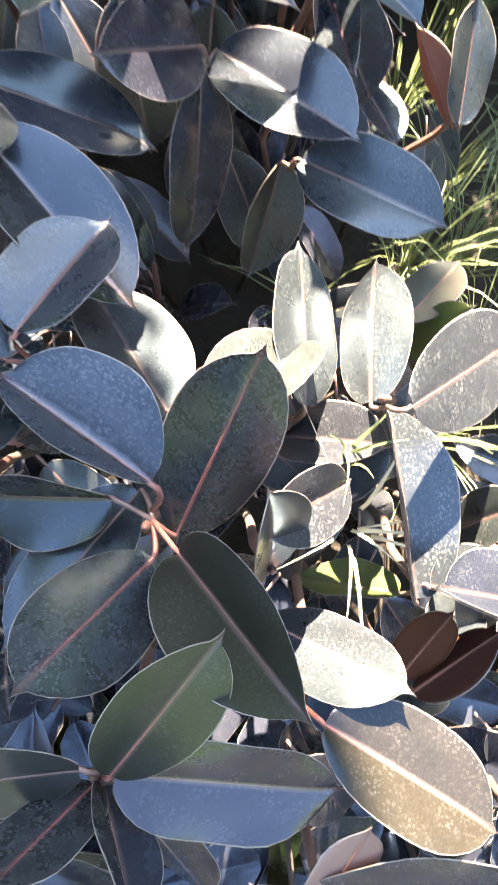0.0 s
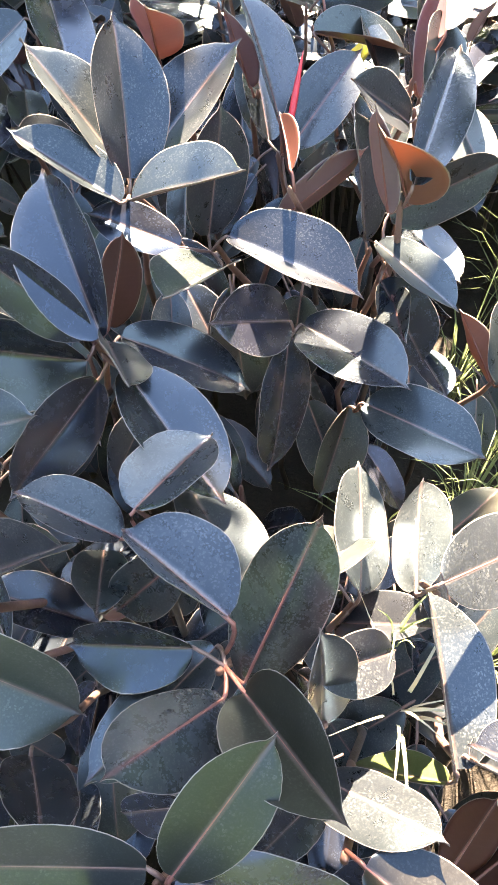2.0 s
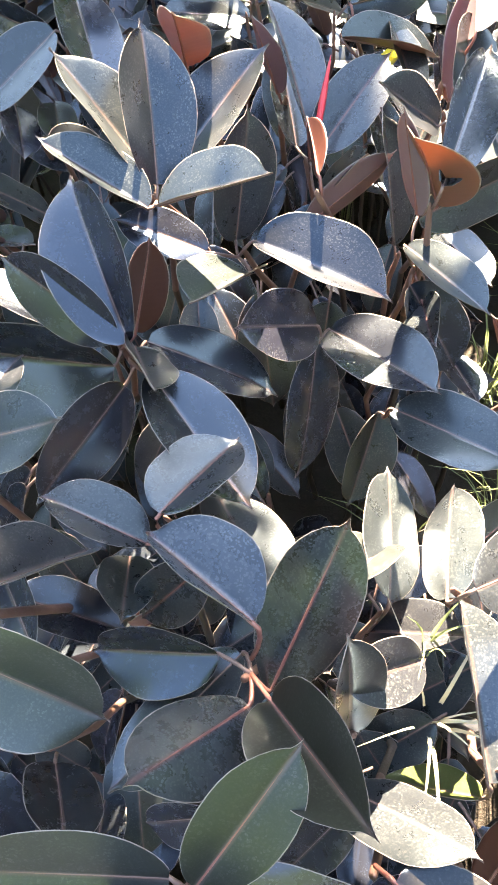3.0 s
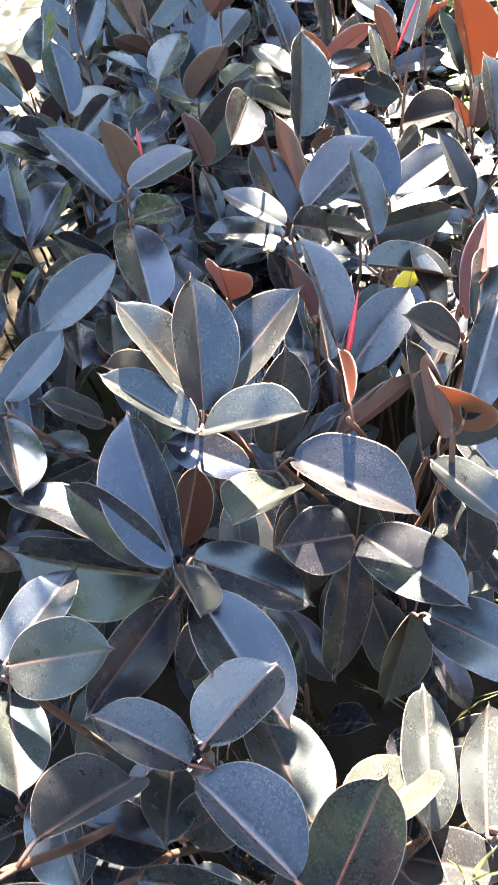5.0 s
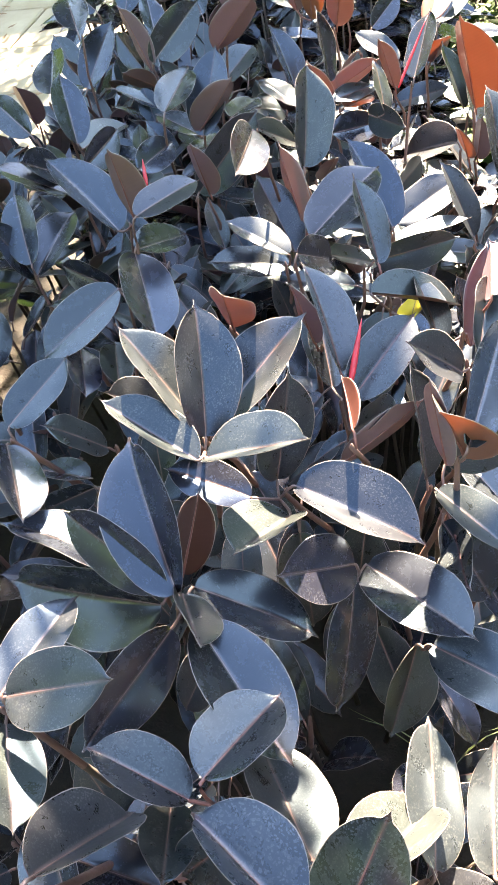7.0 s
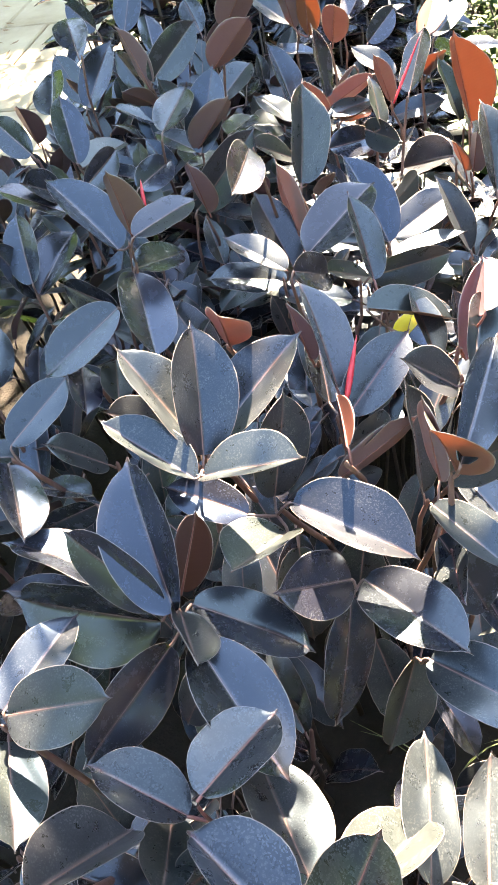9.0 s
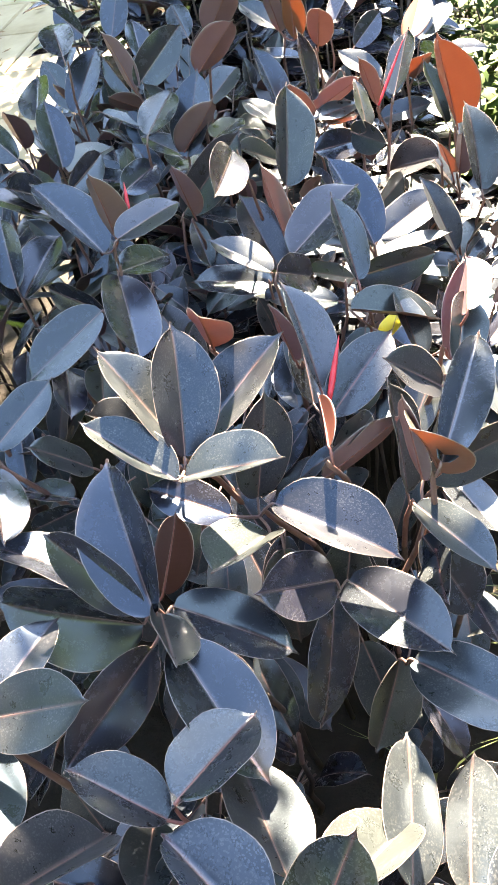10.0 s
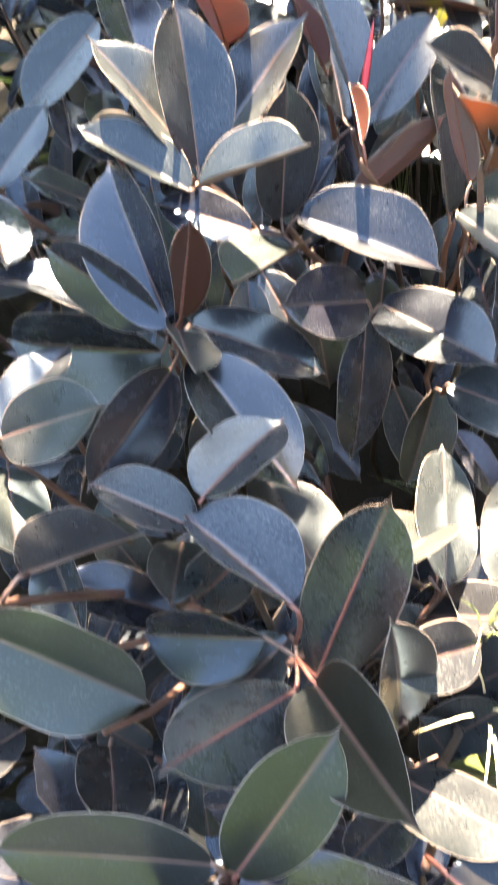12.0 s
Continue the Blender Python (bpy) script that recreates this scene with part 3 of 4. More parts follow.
leaf(p, (0.085, 0.913, 0.695), (0.093, 1.024, 0.663), (-0.537, 0.264, 0.801), 0.059, 0.08, "Y")
leaf(p, (0.027, 0.920, 0.741), (0.157, 0.964, 0.680), (0.362, 0.189, 0.913), 0.092, 0.60, "s")
p = plant(-0.089, 0.941, 0.775, -0.03, -0.12)
leaf(p, (-0.084, 0.952, 0.787), (-0.043, 1.044, 0.708), (0.906, -0.036, 0.422), 0.069, 0.31, "t")
p = plant(-0.340, 0.960, 0.802, 0.07, 0.01)
leaf(p, (-0.323, 0.953, 0.857), (-0.249, 1.055, 0.857), (0.166, -0.120, 0.979), 0.067, 0.21, "s")
leaf(p, (-0.345, 0.955, 0.787), (-0.277, 0.805, 0.737), (0.608, 0.012, 0.794), 0.099, 0.29, "t")
leaf(p, (-0.351, 0.974, 0.781), (-0.305, 1.084, 0.734), (0.561, 0.111, 0.820), 0.069, 0.38, "t")
p = plant(-0.389, 0.960, 0.697, -0.01, -0.00)
leaf(p, (-0.403, 0.965, 0.709), (-0.516, 1.003, 0.731), (-0.266, -0.932, 0.245), 0.064, 0.23, "t")
p = plant(0.038, 0.966, 0.739, -0.03, -0.18)
leaf(p, (0.033, 0.977, 0.751), (-0.013, 1.074, 0.844), (0.805, -0.164, 0.571), 0.079, 0.36, "p")
p = plant(-0.560, 0.990, 0.720, 0.00, -0.05)
leaf(p, (-0.550, 0.975, 0.754), (-0.594, 1.075, 0.832), (-0.126, -0.645, 0.754), 0.071, 0.21, "t")
leaf(p, (-0.556, 0.987, 0.721), (-0.526, 1.133, 0.760), (0.016, -0.262, 0.965), 0.089, 0.41, "t")
leaf(p, (-0.575, 1.007, 0.704), (-0.607, 0.988, 0.828), (0.969, -0.068, 0.239), 0.070, 0.26, "t")
p = plant(0.008, 1.038, 0.695, 0.06, 0.01)
leaf(p, (0.022, 1.043, 0.707), (0.153, 1.094, 0.715), (0.352, -0.926, 0.136), 0.070, 0.30, "s")
p = plant(-0.392, 1.049, 0.773, 0.04, -0.03)
leaf(p, (-0.367, 1.034, 0.801), (-0.370, 1.021, 0.929), (0.283, 0.953, 0.106), 0.074, 0.40, "U")
bud(p, (-0.333, 1.039, 0.852), (-0.342, 1.072, 0.882), 0.0045)
leaf(p, (-0.417, 1.064, 0.757), (-0.558, 1.151, 0.848), (0.525, -0.032, 0.850), 0.111, 0.52, "t")
p = plant(-0.065, 1.050, 0.725, 0.03, -0.05)
leaf(p, (-0.049, 1.043, 0.719), (0.017, 1.112, 0.650), (0.575, 0.224, 0.787), 0.061, 0.22, "s")
leaf(p, (-0.081, 1.058, 0.744), (0.016, 1.205, 0.786), (0.057, -0.309, 0.949), 0.099, 0.34, "t")
p = plant(-0.134, 1.102, 0.661, 0.04, 0.01)
leaf(p, (-0.132, 1.092, 0.686), (-0.253, 1.149, 0.719), (0.270, 0.025, 0.962), 0.076, 0.36, "s")
leaf(p, (-0.137, 1.113, 0.648), (-0.284, 1.097, 0.669), (0.156, -0.111, 0.982), 0.080, 0.13, "t")
p = plant(0.044, 1.169, 0.661, -0.02, -0.18)
leaf(p, (0.048, 1.163, 0.653), (0.174, 1.226, 0.663), (-0.199, 0.242, 0.950), 0.076, 0.32, "s")
leaf(p, (0.040, 1.175, 0.681), (-0.046, 1.285, 0.795), (0.661, -0.230, 0.715), 0.104, 0.46, "t")
p = plant(-0.186, 1.194, 0.854, -0.04, -0.15)
leaf(p, (-0.186, 1.179, 0.866), (-0.187, 1.035, 0.866), (0.767, -0.005, 0.642), 0.080, 0.40, "t")
p = plant(-0.531, 1.180, 0.780, -0.02, -0.02)
leaf(p, (-0.547, 1.162, 0.773), (-0.652, 1.124, 0.852), (0.550, 0.187, 0.814), 0.073, 0.18, "t")
leaf(p, (-0.514, 1.199, 0.800), (-0.482, 1.315, 0.813), (0.918, -0.289, 0.271), 0.063, 0.32, "t")
p = plant(-0.131, 1.202, 0.624, -0.07, -0.10)
leaf(p, (-0.140, 1.184, 0.625), (-0.221, 1.281, 0.728), (0.521, -0.376, 0.766), 0.092, 0.36, "s")
leaf(p, (-0.122, 1.221, 0.635), (-0.172, 1.285, 0.789), (0.762, 0.648, -0.023), 0.094, 0.21, "U")
p = plant(-0.293, 1.222, 0.717, 0.05, -0.14)
leaf(p, (-0.294, 1.218, 0.729), (-0.300, 1.184, 0.846), (0.466, 0.844, 0.267), 0.067, 0.33, "U")
p = plant(-0.581, 1.246, 0.755, -0.07, -0.15)
leaf(p, (-0.582, 1.235, 0.767), (-0.598, 1.130, 0.853), (0.905, 0.182, 0.384), 0.075, 0.36, "t")
p = plant(0.189, 1.238, 0.599, -0.07, -0.02)
leaf(p, (0.182, 1.245, 0.611), (0.116, 1.316, 0.724), (0.756, -0.260, 0.601), 0.081, 0.31, "s")
p = plant(0.032, 1.248, 0.622, -0.05, -0.16)
leaf(p, (0.043, 1.258, 0.634), (0.155, 1.354, 0.670), (0.008, -0.353, 0.936), 0.082, 0.25, "s")
p = plant(-0.446, 1.251, 0.743, 0.05, -0.02)
leaf(p, (-0.442, 1.266, 0.755), (-0.407, 1.388, 0.747), (0.663, -0.147, 0.734), 0.067, 0.23, "t")
p = plant(-0.350, 1.281, 0.677, 0.01, 0.00)
leaf(p, (-0.341, 1.290, 0.689), (-0.230, 1.406, 0.793), (0.614, -0.764, 0.197), 0.095, 0.22, "s")
p = plant(-0.130, 1.290, 0.717, -0.07, 0.01)
leaf(p, (-0.130, 1.300, 0.729), (-0.135, 1.431, 0.864), (0.795, -0.421, 0.437), 0.113, 0.45, "s")
p = plant(-0.580, 1.329, 0.768, 0.01, -0.13)
leaf(p, (-0.570, 1.302, 0.794), (-0.611, 1.395, 0.889), (0.726, -0.311, 0.614), 0.076, 0.26, "t")
leaf(p, (-0.591, 1.356, 0.755), (-0.545, 1.496, 0.732), (0.221, 0.091, 0.971), 0.085, 0.47, "s")
p = plant(0.031, 1.321, 0.643, 0.05, -0.05)
leaf(p, (0.036, 1.335, 0.655), (0.080, 1.446, 0.653), (0.902, -0.355, 0.247), 0.062, 0.22, "o")
p = plant(-0.401, 1.343, 0.807, 0.08, -0.18)
leaf(p, (-0.400, 1.358, 0.819), (-0.381, 1.494, 0.843), (0.125, -0.184, 0.975), 0.077, 0.28, "t")
p = plant(-0.621, 1.357, 0.850, 0.01, -0.10)
leaf(p, (-0.625, 1.371, 0.862), (-0.667, 1.509, 0.889), (-0.257, -0.257, 0.932), 0.082, 0.35, "t")
p = plant(0.231, 1.368, 0.640, 0.02, -0.15)
leaf(p, (0.228, 1.379, 0.652), (0.194, 1.504, 0.771), (0.656, -0.418, 0.628), 0.100, 0.41, "t")
p = plant(-0.712, 1.394, 0.755, -0.08, -0.08)
leaf(p, (-0.724, 1.401, 0.767), (-0.828, 1.469, 0.818), (-0.133, -0.718, 0.683), 0.072, 0.21, "t")
p = plant(-0.366, 1.440, 0.725, -0.02, -0.00)
leaf(p, (-0.355, 1.421, 0.737), (-0.330, 1.532, 0.864), (-0.124, -0.737, 0.664), 0.091, 0.22, "t")
leaf(p, (-0.364, 1.428, 0.742), (-0.273, 1.414, 0.850), (-0.455, 0.752, 0.478), 0.083, 0.41, "U")
leaf(p, (-0.380, 1.472, 0.714), (-0.488, 1.524, 0.739), (0.173, -0.099, 0.980), 0.065, 0.24, "t")
p = plant(-0.303, 1.439, 0.744, -0.01, -0.11)
leaf(p, (-0.300, 1.454, 0.756), (-0.272, 1.575, 0.736), (0.159, 0.125, 0.979), 0.067, 0.21, "t")
p = plant(0.155, 1.476, 0.654, 0.02, -0.08)
leaf(p, (0.145, 1.485, 0.666), (0.031, 1.585, 0.585), (-0.678, -0.199, 0.708), 0.103, 0.45, "s")
p = plant(-0.183, 1.539, 0.645, 0.07, -0.03)
leaf(p, (-0.191, 1.529, 0.657), (-0.257, 1.450, 0.737), (0.762, 0.020, 0.647), 0.070, 0.32, "s")
p = plant(0.190, 1.539, 0.590, -0.00, -0.15)
leaf(p, (0.190, 1.535, 0.602), (0.190, 1.505, 0.704), (0.799, 0.578, 0.163), 0.056, 0.24, "U")
p = plant(-0.344, 1.550, 0.838, 0.02, -0.04)
leaf(p, (-0.334, 1.548, 0.850), (-0.238, 1.525, 0.949), (-0.285, 0.839, 0.464), 0.081, 0.31, "U")
p = plant(0.054, 1.540, 0.758, 0.04, 0.02)
leaf(p, (0.056, 1.552, 0.770), (0.078, 1.658, 0.854), (-0.609, -0.413, 0.677), 0.073, 0.15, "t")
bud(p, (0.029, 1.498, 0.774), (0.077, 1.592, 0.866), 0.0036)
p = plant(-0.115, 1.553, 0.694, -0.05, -0.11)
leaf(p, (-0.110, 1.538, 0.668), (-0.017, 1.629, 0.643), (0.600, -0.431, 0.674), 0.071, 0.26, "t")
leaf(p, (-0.120, 1.567, 0.731), (-0.146, 1.516, 0.824), (0.475, 0.709, 0.520), 0.058, 0.21, "U")
p = plant(-0.421, 1.567, 0.679, -0.01, -0.13)
leaf(p, (-0.427, 1.570, 0.691), (-0.483, 1.597, 0.822), (0.872, -0.243, 0.426), 0.083, 0.39, "t")
p = plant(-0.021, 1.585, 0.678, -0.02, -0.09)
leaf(p, (-0.002, 1.564, 0.696), (-0.032, 1.657, 0.764), (0.819, -0.136, 0.557), 0.063, 0.15, "s")
leaf(p, (-0.040, 1.606, 0.671), (0.044, 1.510, 0.688), (-0.752, -0.616, 0.233), 0.069, 0.24, "s")
p = plant(-0.191, 1.607, 0.684, 0.01, -0.14)
leaf(p, (-0.202, 1.616, 0.696), (-0.293, 1.696, 0.724), (0.231, -0.081, 0.969), 0.066, 0.23, "o")
p = plant(-0.509, 1.625, 0.787, -0.06, -0.13)
leaf(p, (-0.505, 1.623, 0.802), (-0.402, 1.706, 0.892), (0.380, -0.857, 0.348), 0.084, 0.27, "t")
leaf(p, (-0.513, 1.628, 0.785), (-0.564, 1.655, 0.912), (0.551, 0.834, 0.040), 0.075, 0.26, "U")
p = plant(0.182, 1.628, 0.523, -0.06, -0.13)
leaf(p, (0.189, 1.621, 0.509), (0.074, 1.696, 0.623), (0.688, -0.046, 0.724), 0.096, 0.24, "s")
leaf(p, (0.174, 1.636, 0.550), (0.148, 1.575, 0.650), (0.707, 0.500, 0.499), 0.062, 0.15, "W")
p = plant(0.184, 1.636, 0.648, 0.03, -0.07)
leaf(p, (0.181, 1.634, 0.660), (0.133, 1.601, 0.855), (0.621, 0.734, 0.275), 0.129, 0.52, "W")
p = plant(-0.335, 1.651, 0.874, 0.08, -0.08)
leaf(p, (-0.327, 1.646, 0.886), (-0.253, 1.608, 0.987), (-0.101, 0.902, 0.420), 0.074, 0.22, "U")
p = plant(-0.860, 1.665, 0.652, 0.01, -0.06)
leaf(p, (-0.858, 1.659, 0.664), (-0.839, 1.604, 0.784), (0.231, 0.899, 0.371), 0.078, 0.43, "U")
p = plant(-0.673, 1.654, 0.853, 0.04, -0.06)
leaf(p, (-0.680, 1.667, 0.865), (-0.745, 1.794, 0.894), (0.127, -0.164, 0.978), 0.082, 0.23, "t")
p = plant(-0.239, 1.688, 0.645, 0.01, -0.07)
leaf(p, (-0.244, 1.676, 0.657), (-0.283, 1.568, 0.717), (0.830, 0.006, 0.558), 0.069, 0.27, "s")
p = plant(-0.714, 1.677, 0.717, -0.02, -0.03)
leaf(p, (-0.708, 1.687, 0.729), (-0.651, 1.797, 0.838), (-0.066, -0.683, 0.728), 0.090, 0.26, "t")
p = plant(-0.133, 1.691, 0.679, 0.02, -0.13)
leaf(p, (-0.126, 1.660, 0.680), (-0.032, 1.739, 0.675), (0.129, -0.087, 0.988), 0.065, 0.09, "s")
leaf(p, (-0.132, 1.694, 0.707), (-0.161, 1.746, 0.845), (0.940, -0.201, 0.275), 0.082, 0.29, "t")
leaf(p, (-0.142, 1.719, 0.668), (-0.028, 1.759, 0.723), (-0.471, 0.773, 0.424), 0.071, 0.19, "U")
p = plant(-0.540, 1.716, 0.706, -0.04, -0.18)
leaf(p, (-0.546, 1.705, 0.718), (-0.585, 1.629, 0.784), (-0.413, 0.709, 0.571), 0.057, 0.20, "U")
p = plant(-0.392, 1.694, 0.697, -0.02, -0.20)
leaf(p, (-0.386, 1.707, 0.709), (-0.327, 1.833, 0.746), (0.133, -0.338, 0.932), 0.080, 0.34, "s")
p = plant(0.011, 1.718, 0.664, -0.05, -0.19)
leaf(p, (0.007, 1.719, 0.676), (-0.028, 1.727, 0.781), (0.625, 0.767, 0.147), 0.059, 0.24, "U")
p = plant(-0.217, 1.756, 0.643, -0.04, -0.12)
leaf(p, (-0.223, 1.763, 0.655), (-0.287, 1.842, 0.780), (0.772, -0.276, 0.573), 0.093, 0.45, "t")
p = plant(-0.121, 1.776, 0.602, 0.01, -0.03)
leaf(p, (-0.112, 1.766, 0.614), (-0.040, 1.688, 0.677), (0.208, 0.720, 0.661), 0.065, 0.27, "W")
p = plant(-0.123, 1.775, 0.781, 0.02, -0.16)
leaf(p, (-0.121, 1.768, 0.793), (-0.101, 1.705, 0.894), (0.288, 0.838, 0.463), 0.066, 0.29, "U")
p = plant(0.175, 1.773, 0.570, 0.06, -0.04)
leaf(p, (0.188, 1.745, 0.573), (0.174, 1.856, 0.629), (0.759, -0.214, 0.614), 0.066, 0.17, "t")
leaf(p, (0.161, 1.801, 0.579), (0.100, 1.873, 0.701), (0.816, -0.218, 0.535), 0.083, 0.25, "s")
p = plant(0.075, 1.792, 0.763, -0.00, -0.06)
leaf(p, (0.078, 1.806, 0.775), (0.097, 1.929, 0.827), (0.321, 0.324, -0.890), 0.073, 0.22, "W")
p = plant(-0.611, 1.834, 0.686, 0.00, -0.16)
leaf(p, (-0.620, 1.842, 0.698), (-0.698, 1.908, 0.767), (-0.364, -0.841, 0.401), 0.065, 0.23, "t")
p = plant(-0.081, 1.863, 0.690, 0.02, 0.02)
leaf(p, (-0.089, 1.854, 0.702), (-0.158, 1.771, 0.630), (-0.778, 0.103, 0.619), 0.069, 0.27, "t")
p = plant(-0.000, 1.901, 0.597, 0.04, -0.16)
leaf(p, (-0.002, 1.897, 0.554), (0.130, 1.924, 0.573), (-0.068, -0.334, 0.940), 0.073, 0.25, "s")
leaf(p, (0.001, 1.905, 0.652), (-0.109, 1.962, 0.704), (0.284, -0.286, 0.915), 0.073, 0.28, "s")
p = plant(-0.604, 1.934, 0.721, -0.06, 0.00)
leaf(p, (-0.608, 1.946, 0.733), (-0.647, 2.047, 0.804), (0.573, -0.314, 0.757), 0.070, 0.28, "t")
p = plant(0.089, 1.948, 0.666, 0.07, -0.04)
leaf(p, (0.083, 1.947, 0.629), (0.108, 1.868, 0.719), (-0.378, 0.639, 0.670), 0.064, 0.23, "W")
leaf(p, (0.095, 1.948, 0.715), (0.162, 2.046, 0.761), (-0.184, -0.309, 0.933), 0.067, 0.15, "s")
p = plant(-0.842, 1.955, 0.611, 0.04, -0.17)
leaf(p, (-0.850, 1.960, 0.623), (-0.926, 2.016, 0.738), (0.357, -0.726, 0.588), 0.080, 0.26, "t")
p = plant(-0.234, 1.963, 0.751, 0.05, -0.16)
leaf(p, (-0.201, 1.925, 0.754), (-0.197, 1.901, 0.878), (0.358, 0.920, 0.160), 0.067, 0.24, "W")
leaf(p, (-0.242, 1.968, 0.760), (-0.258, 1.934, 0.862), (0.380, 0.859, 0.344), 0.058, 0.22, "U")
leaf(p, (-0.258, 1.996, 0.757), (-0.364, 2.070, 0.802), (0.236, -0.229, 0.944), 0.074, 0.28, "s")
p = plant(-0.701, 1.996, 0.764, -0.06, -0.11)
leaf(p, (-0.700, 2.008, 0.776), (-0.693, 2.117, 0.859), (0.380, -0.579, 0.721), 0.075, 0.25, "t")
p = plant(-0.076, 2.010, 0.674, -0.08, -0.01)
leaf(p, (-0.069, 2.023, 0.686), (-0.011, 2.124, 0.726), (0.574, -0.565, 0.593), 0.064, 0.29, "t")
p = plant(0.160, 2.045, 0.624, -0.05, -0.04)
leaf(p, (0.153, 2.034, 0.636), (0.092, 1.941, 0.694), (0.710, -0.024, 0.704), 0.066, 0.20, "t")
p = plant(-0.511, 2.069, 0.717, 0.01, -0.03)
leaf(p, (-0.518, 2.080, 0.729), (-0.578, 2.179, 0.784), (-0.036, -0.503, 0.864), 0.068, 0.25, "t")
p = plant(-0.132, 2.074, 0.711, 0.02, 0.01)
leaf(p, (-0.127, 2.087, 0.723), (-0.090, 2.209, 0.762), (0.105, -0.333, 0.937), 0.072, 0.24, "t")
p = plant(-0.820, 2.112, 0.738, -0.02, -0.09)
leaf(p, (-0.831, 2.120, 0.750), (-0.931, 2.186, 0.803), (-0.284, -0.823, 0.491), 0.070, 0.27, "t")

# ---- the rest of the bed ----
FILL = [leaf_mesh(0.15, w, fo, ar, dr, wv, DUSTY if fo < 0.22 else GREEN, UNDER, 10) for w, fo, ar, dr, wv in
        ((0.074, 0.2, 0.03, 0.03, 0.3), (0.068, 0.3, 0.05, 0.02, 0.5), (0.08, 0.12, 0.02, 0.05, 0.2), (0.07, 0.25, 0.0, 0.0, 0.4))]
FILL_RIB = [rib_mesh(0.15, ar, dr, (0, -0.03, -0.012), RIB) for ar, dr in ((0.03, 0.03), (0.05, 0.02), (0.02, 0.05), (0.0, 0.0))]


def room_below(places):
    """How far the places must sink to lie under the upper leaves over and behind them."""
    sink = 0.0
    for p in places:
        for h in HIGH:
            ahead = h.y - p.y
            far = h.y > 0.8
            if abs(h.x - p.x) < (0.07 if far else 0.11) and -0.10 < ahead < (0.28 if far else 0.6):
                sink = max(sink, p.z - (h.z + (0.5 if far else 0.85) * max(0.0, ahead) - (0.03 if far else 0.14)))
    return sink


def old_leaf(ob, base, turn, lift, size, fixed=False):
    a, e = radians(turn), radians(lift)
    way = Vector((math.cos(a) * math.cos(e), math.sin(a) * math.cos(e), math.sin(e)))
    base = base + way * 0.03
    sink = room_below([base, base + way * 0.08 * size, base + way * 0.15 * size])
    if sink > 0.25 or base.z - sink < 0.12 or (fixed and sink > 0):
        return
    base.z -= sink
    kind = dice.randrange(4)
    tilt = 0.14 if base.y > 1 and base.x > -0.2 else 0.3
    up = Vector((-math.cos(a) * math.sin(e), -math.sin(a) * math.sin(e), math.cos(e))) + Vector((dice.uniform(-tilt, tilt), dice.uniform(-tilt, tilt), 0))
    m = Matrix.Translation(-ob.location) @ local_frame(base, base + way, up) @ Matrix.Scale(size, 4)
    blade = part("leaf", FILL[kind], ob, "dark bluish green glossy leaf", m)
    part("midrib", FILL_RIB[kind], blade, "pinkish midrib and stalk")


def filler(x, y, top, count):
    """A shoot with leaves in a spiral, steep at the top and level below."""
    top -= min(0.4, room_below([Vector((x, y, top + 0.06)), Vector((x - 0.09, y, top)), Vector((x + 0.09, y, top))]))
    if top < 0.25:
        return
    ob = plant(x, y, top)
    turn = dice.uniform(0, 360)
    for i in range(count):
        turn += 137.5 + dice.uniform(-15, 15)
        lift = 62 - 66 * i / max(1, count - 1) + dice.uniform(-12, 12)
        if y > 1 and x > -0.2 and i:
            lift = dice.uniform(-14, 12)
        elif i > 2 and y < 1:
            turn, lift = -90 + dice.uniform(-70, 70), dice.uniform(-60, -25)
        old_leaf(ob, Vector((x, y, top - 0.012 - 0.032 * i)), turn, lift, dice.uniform(0.75, 1.05) * (0.7 if i == 0 else 1))
    if len(ob.children) < 4:  # too crowded there: no shoot grows
        for o in (*ob.children_recursive, ob):
            bpy.data.objects.remove(o)


def undergrowth(ob, count):
    """Older leaves lower down on the stem of a plant."""
    top = ob.location.z + max((c.matrix_basis.translation.z for c in ob.children if c.name.startswith("leaf")), default=0.6)
    turn = dice.uniform(0, 360)
    for i in range(count):
        turn = -90 + dice.uniform(-65, 65) if ob.location.y < 1 else turn + 137.5
        u = 1 - (0.10 + 0.05 * i) / top
        spot = Vector((ob.location.x, ob.location.y + 0.25 * (1 - u * u), top * u))
        old_leaf(ob, spot, turn, dice.uniform(-62, -30) if ob.location.y < 1 else dice.uniform(-50, 5) if ob.location.x < -0.2 else dice.uniform(-14, 12), dice.uniform(0.75, 1.1))


for ob in [o for o in scene.objects if o.name.startswith("rubber_plant")]:
    undergrowth(ob, 2 if ob.location.y < 1 else 9)


def bed(x, y):
    """Whether the plan has rubber plants there."""
    return -1.7 < x < 0.75 and -0.5 < y < 3.1 and (y < 1.65 or x > -0.8) and not (x > 0.16 and y > 1.7) and not (x > 0.27 and 0.2 < y < 1.0)


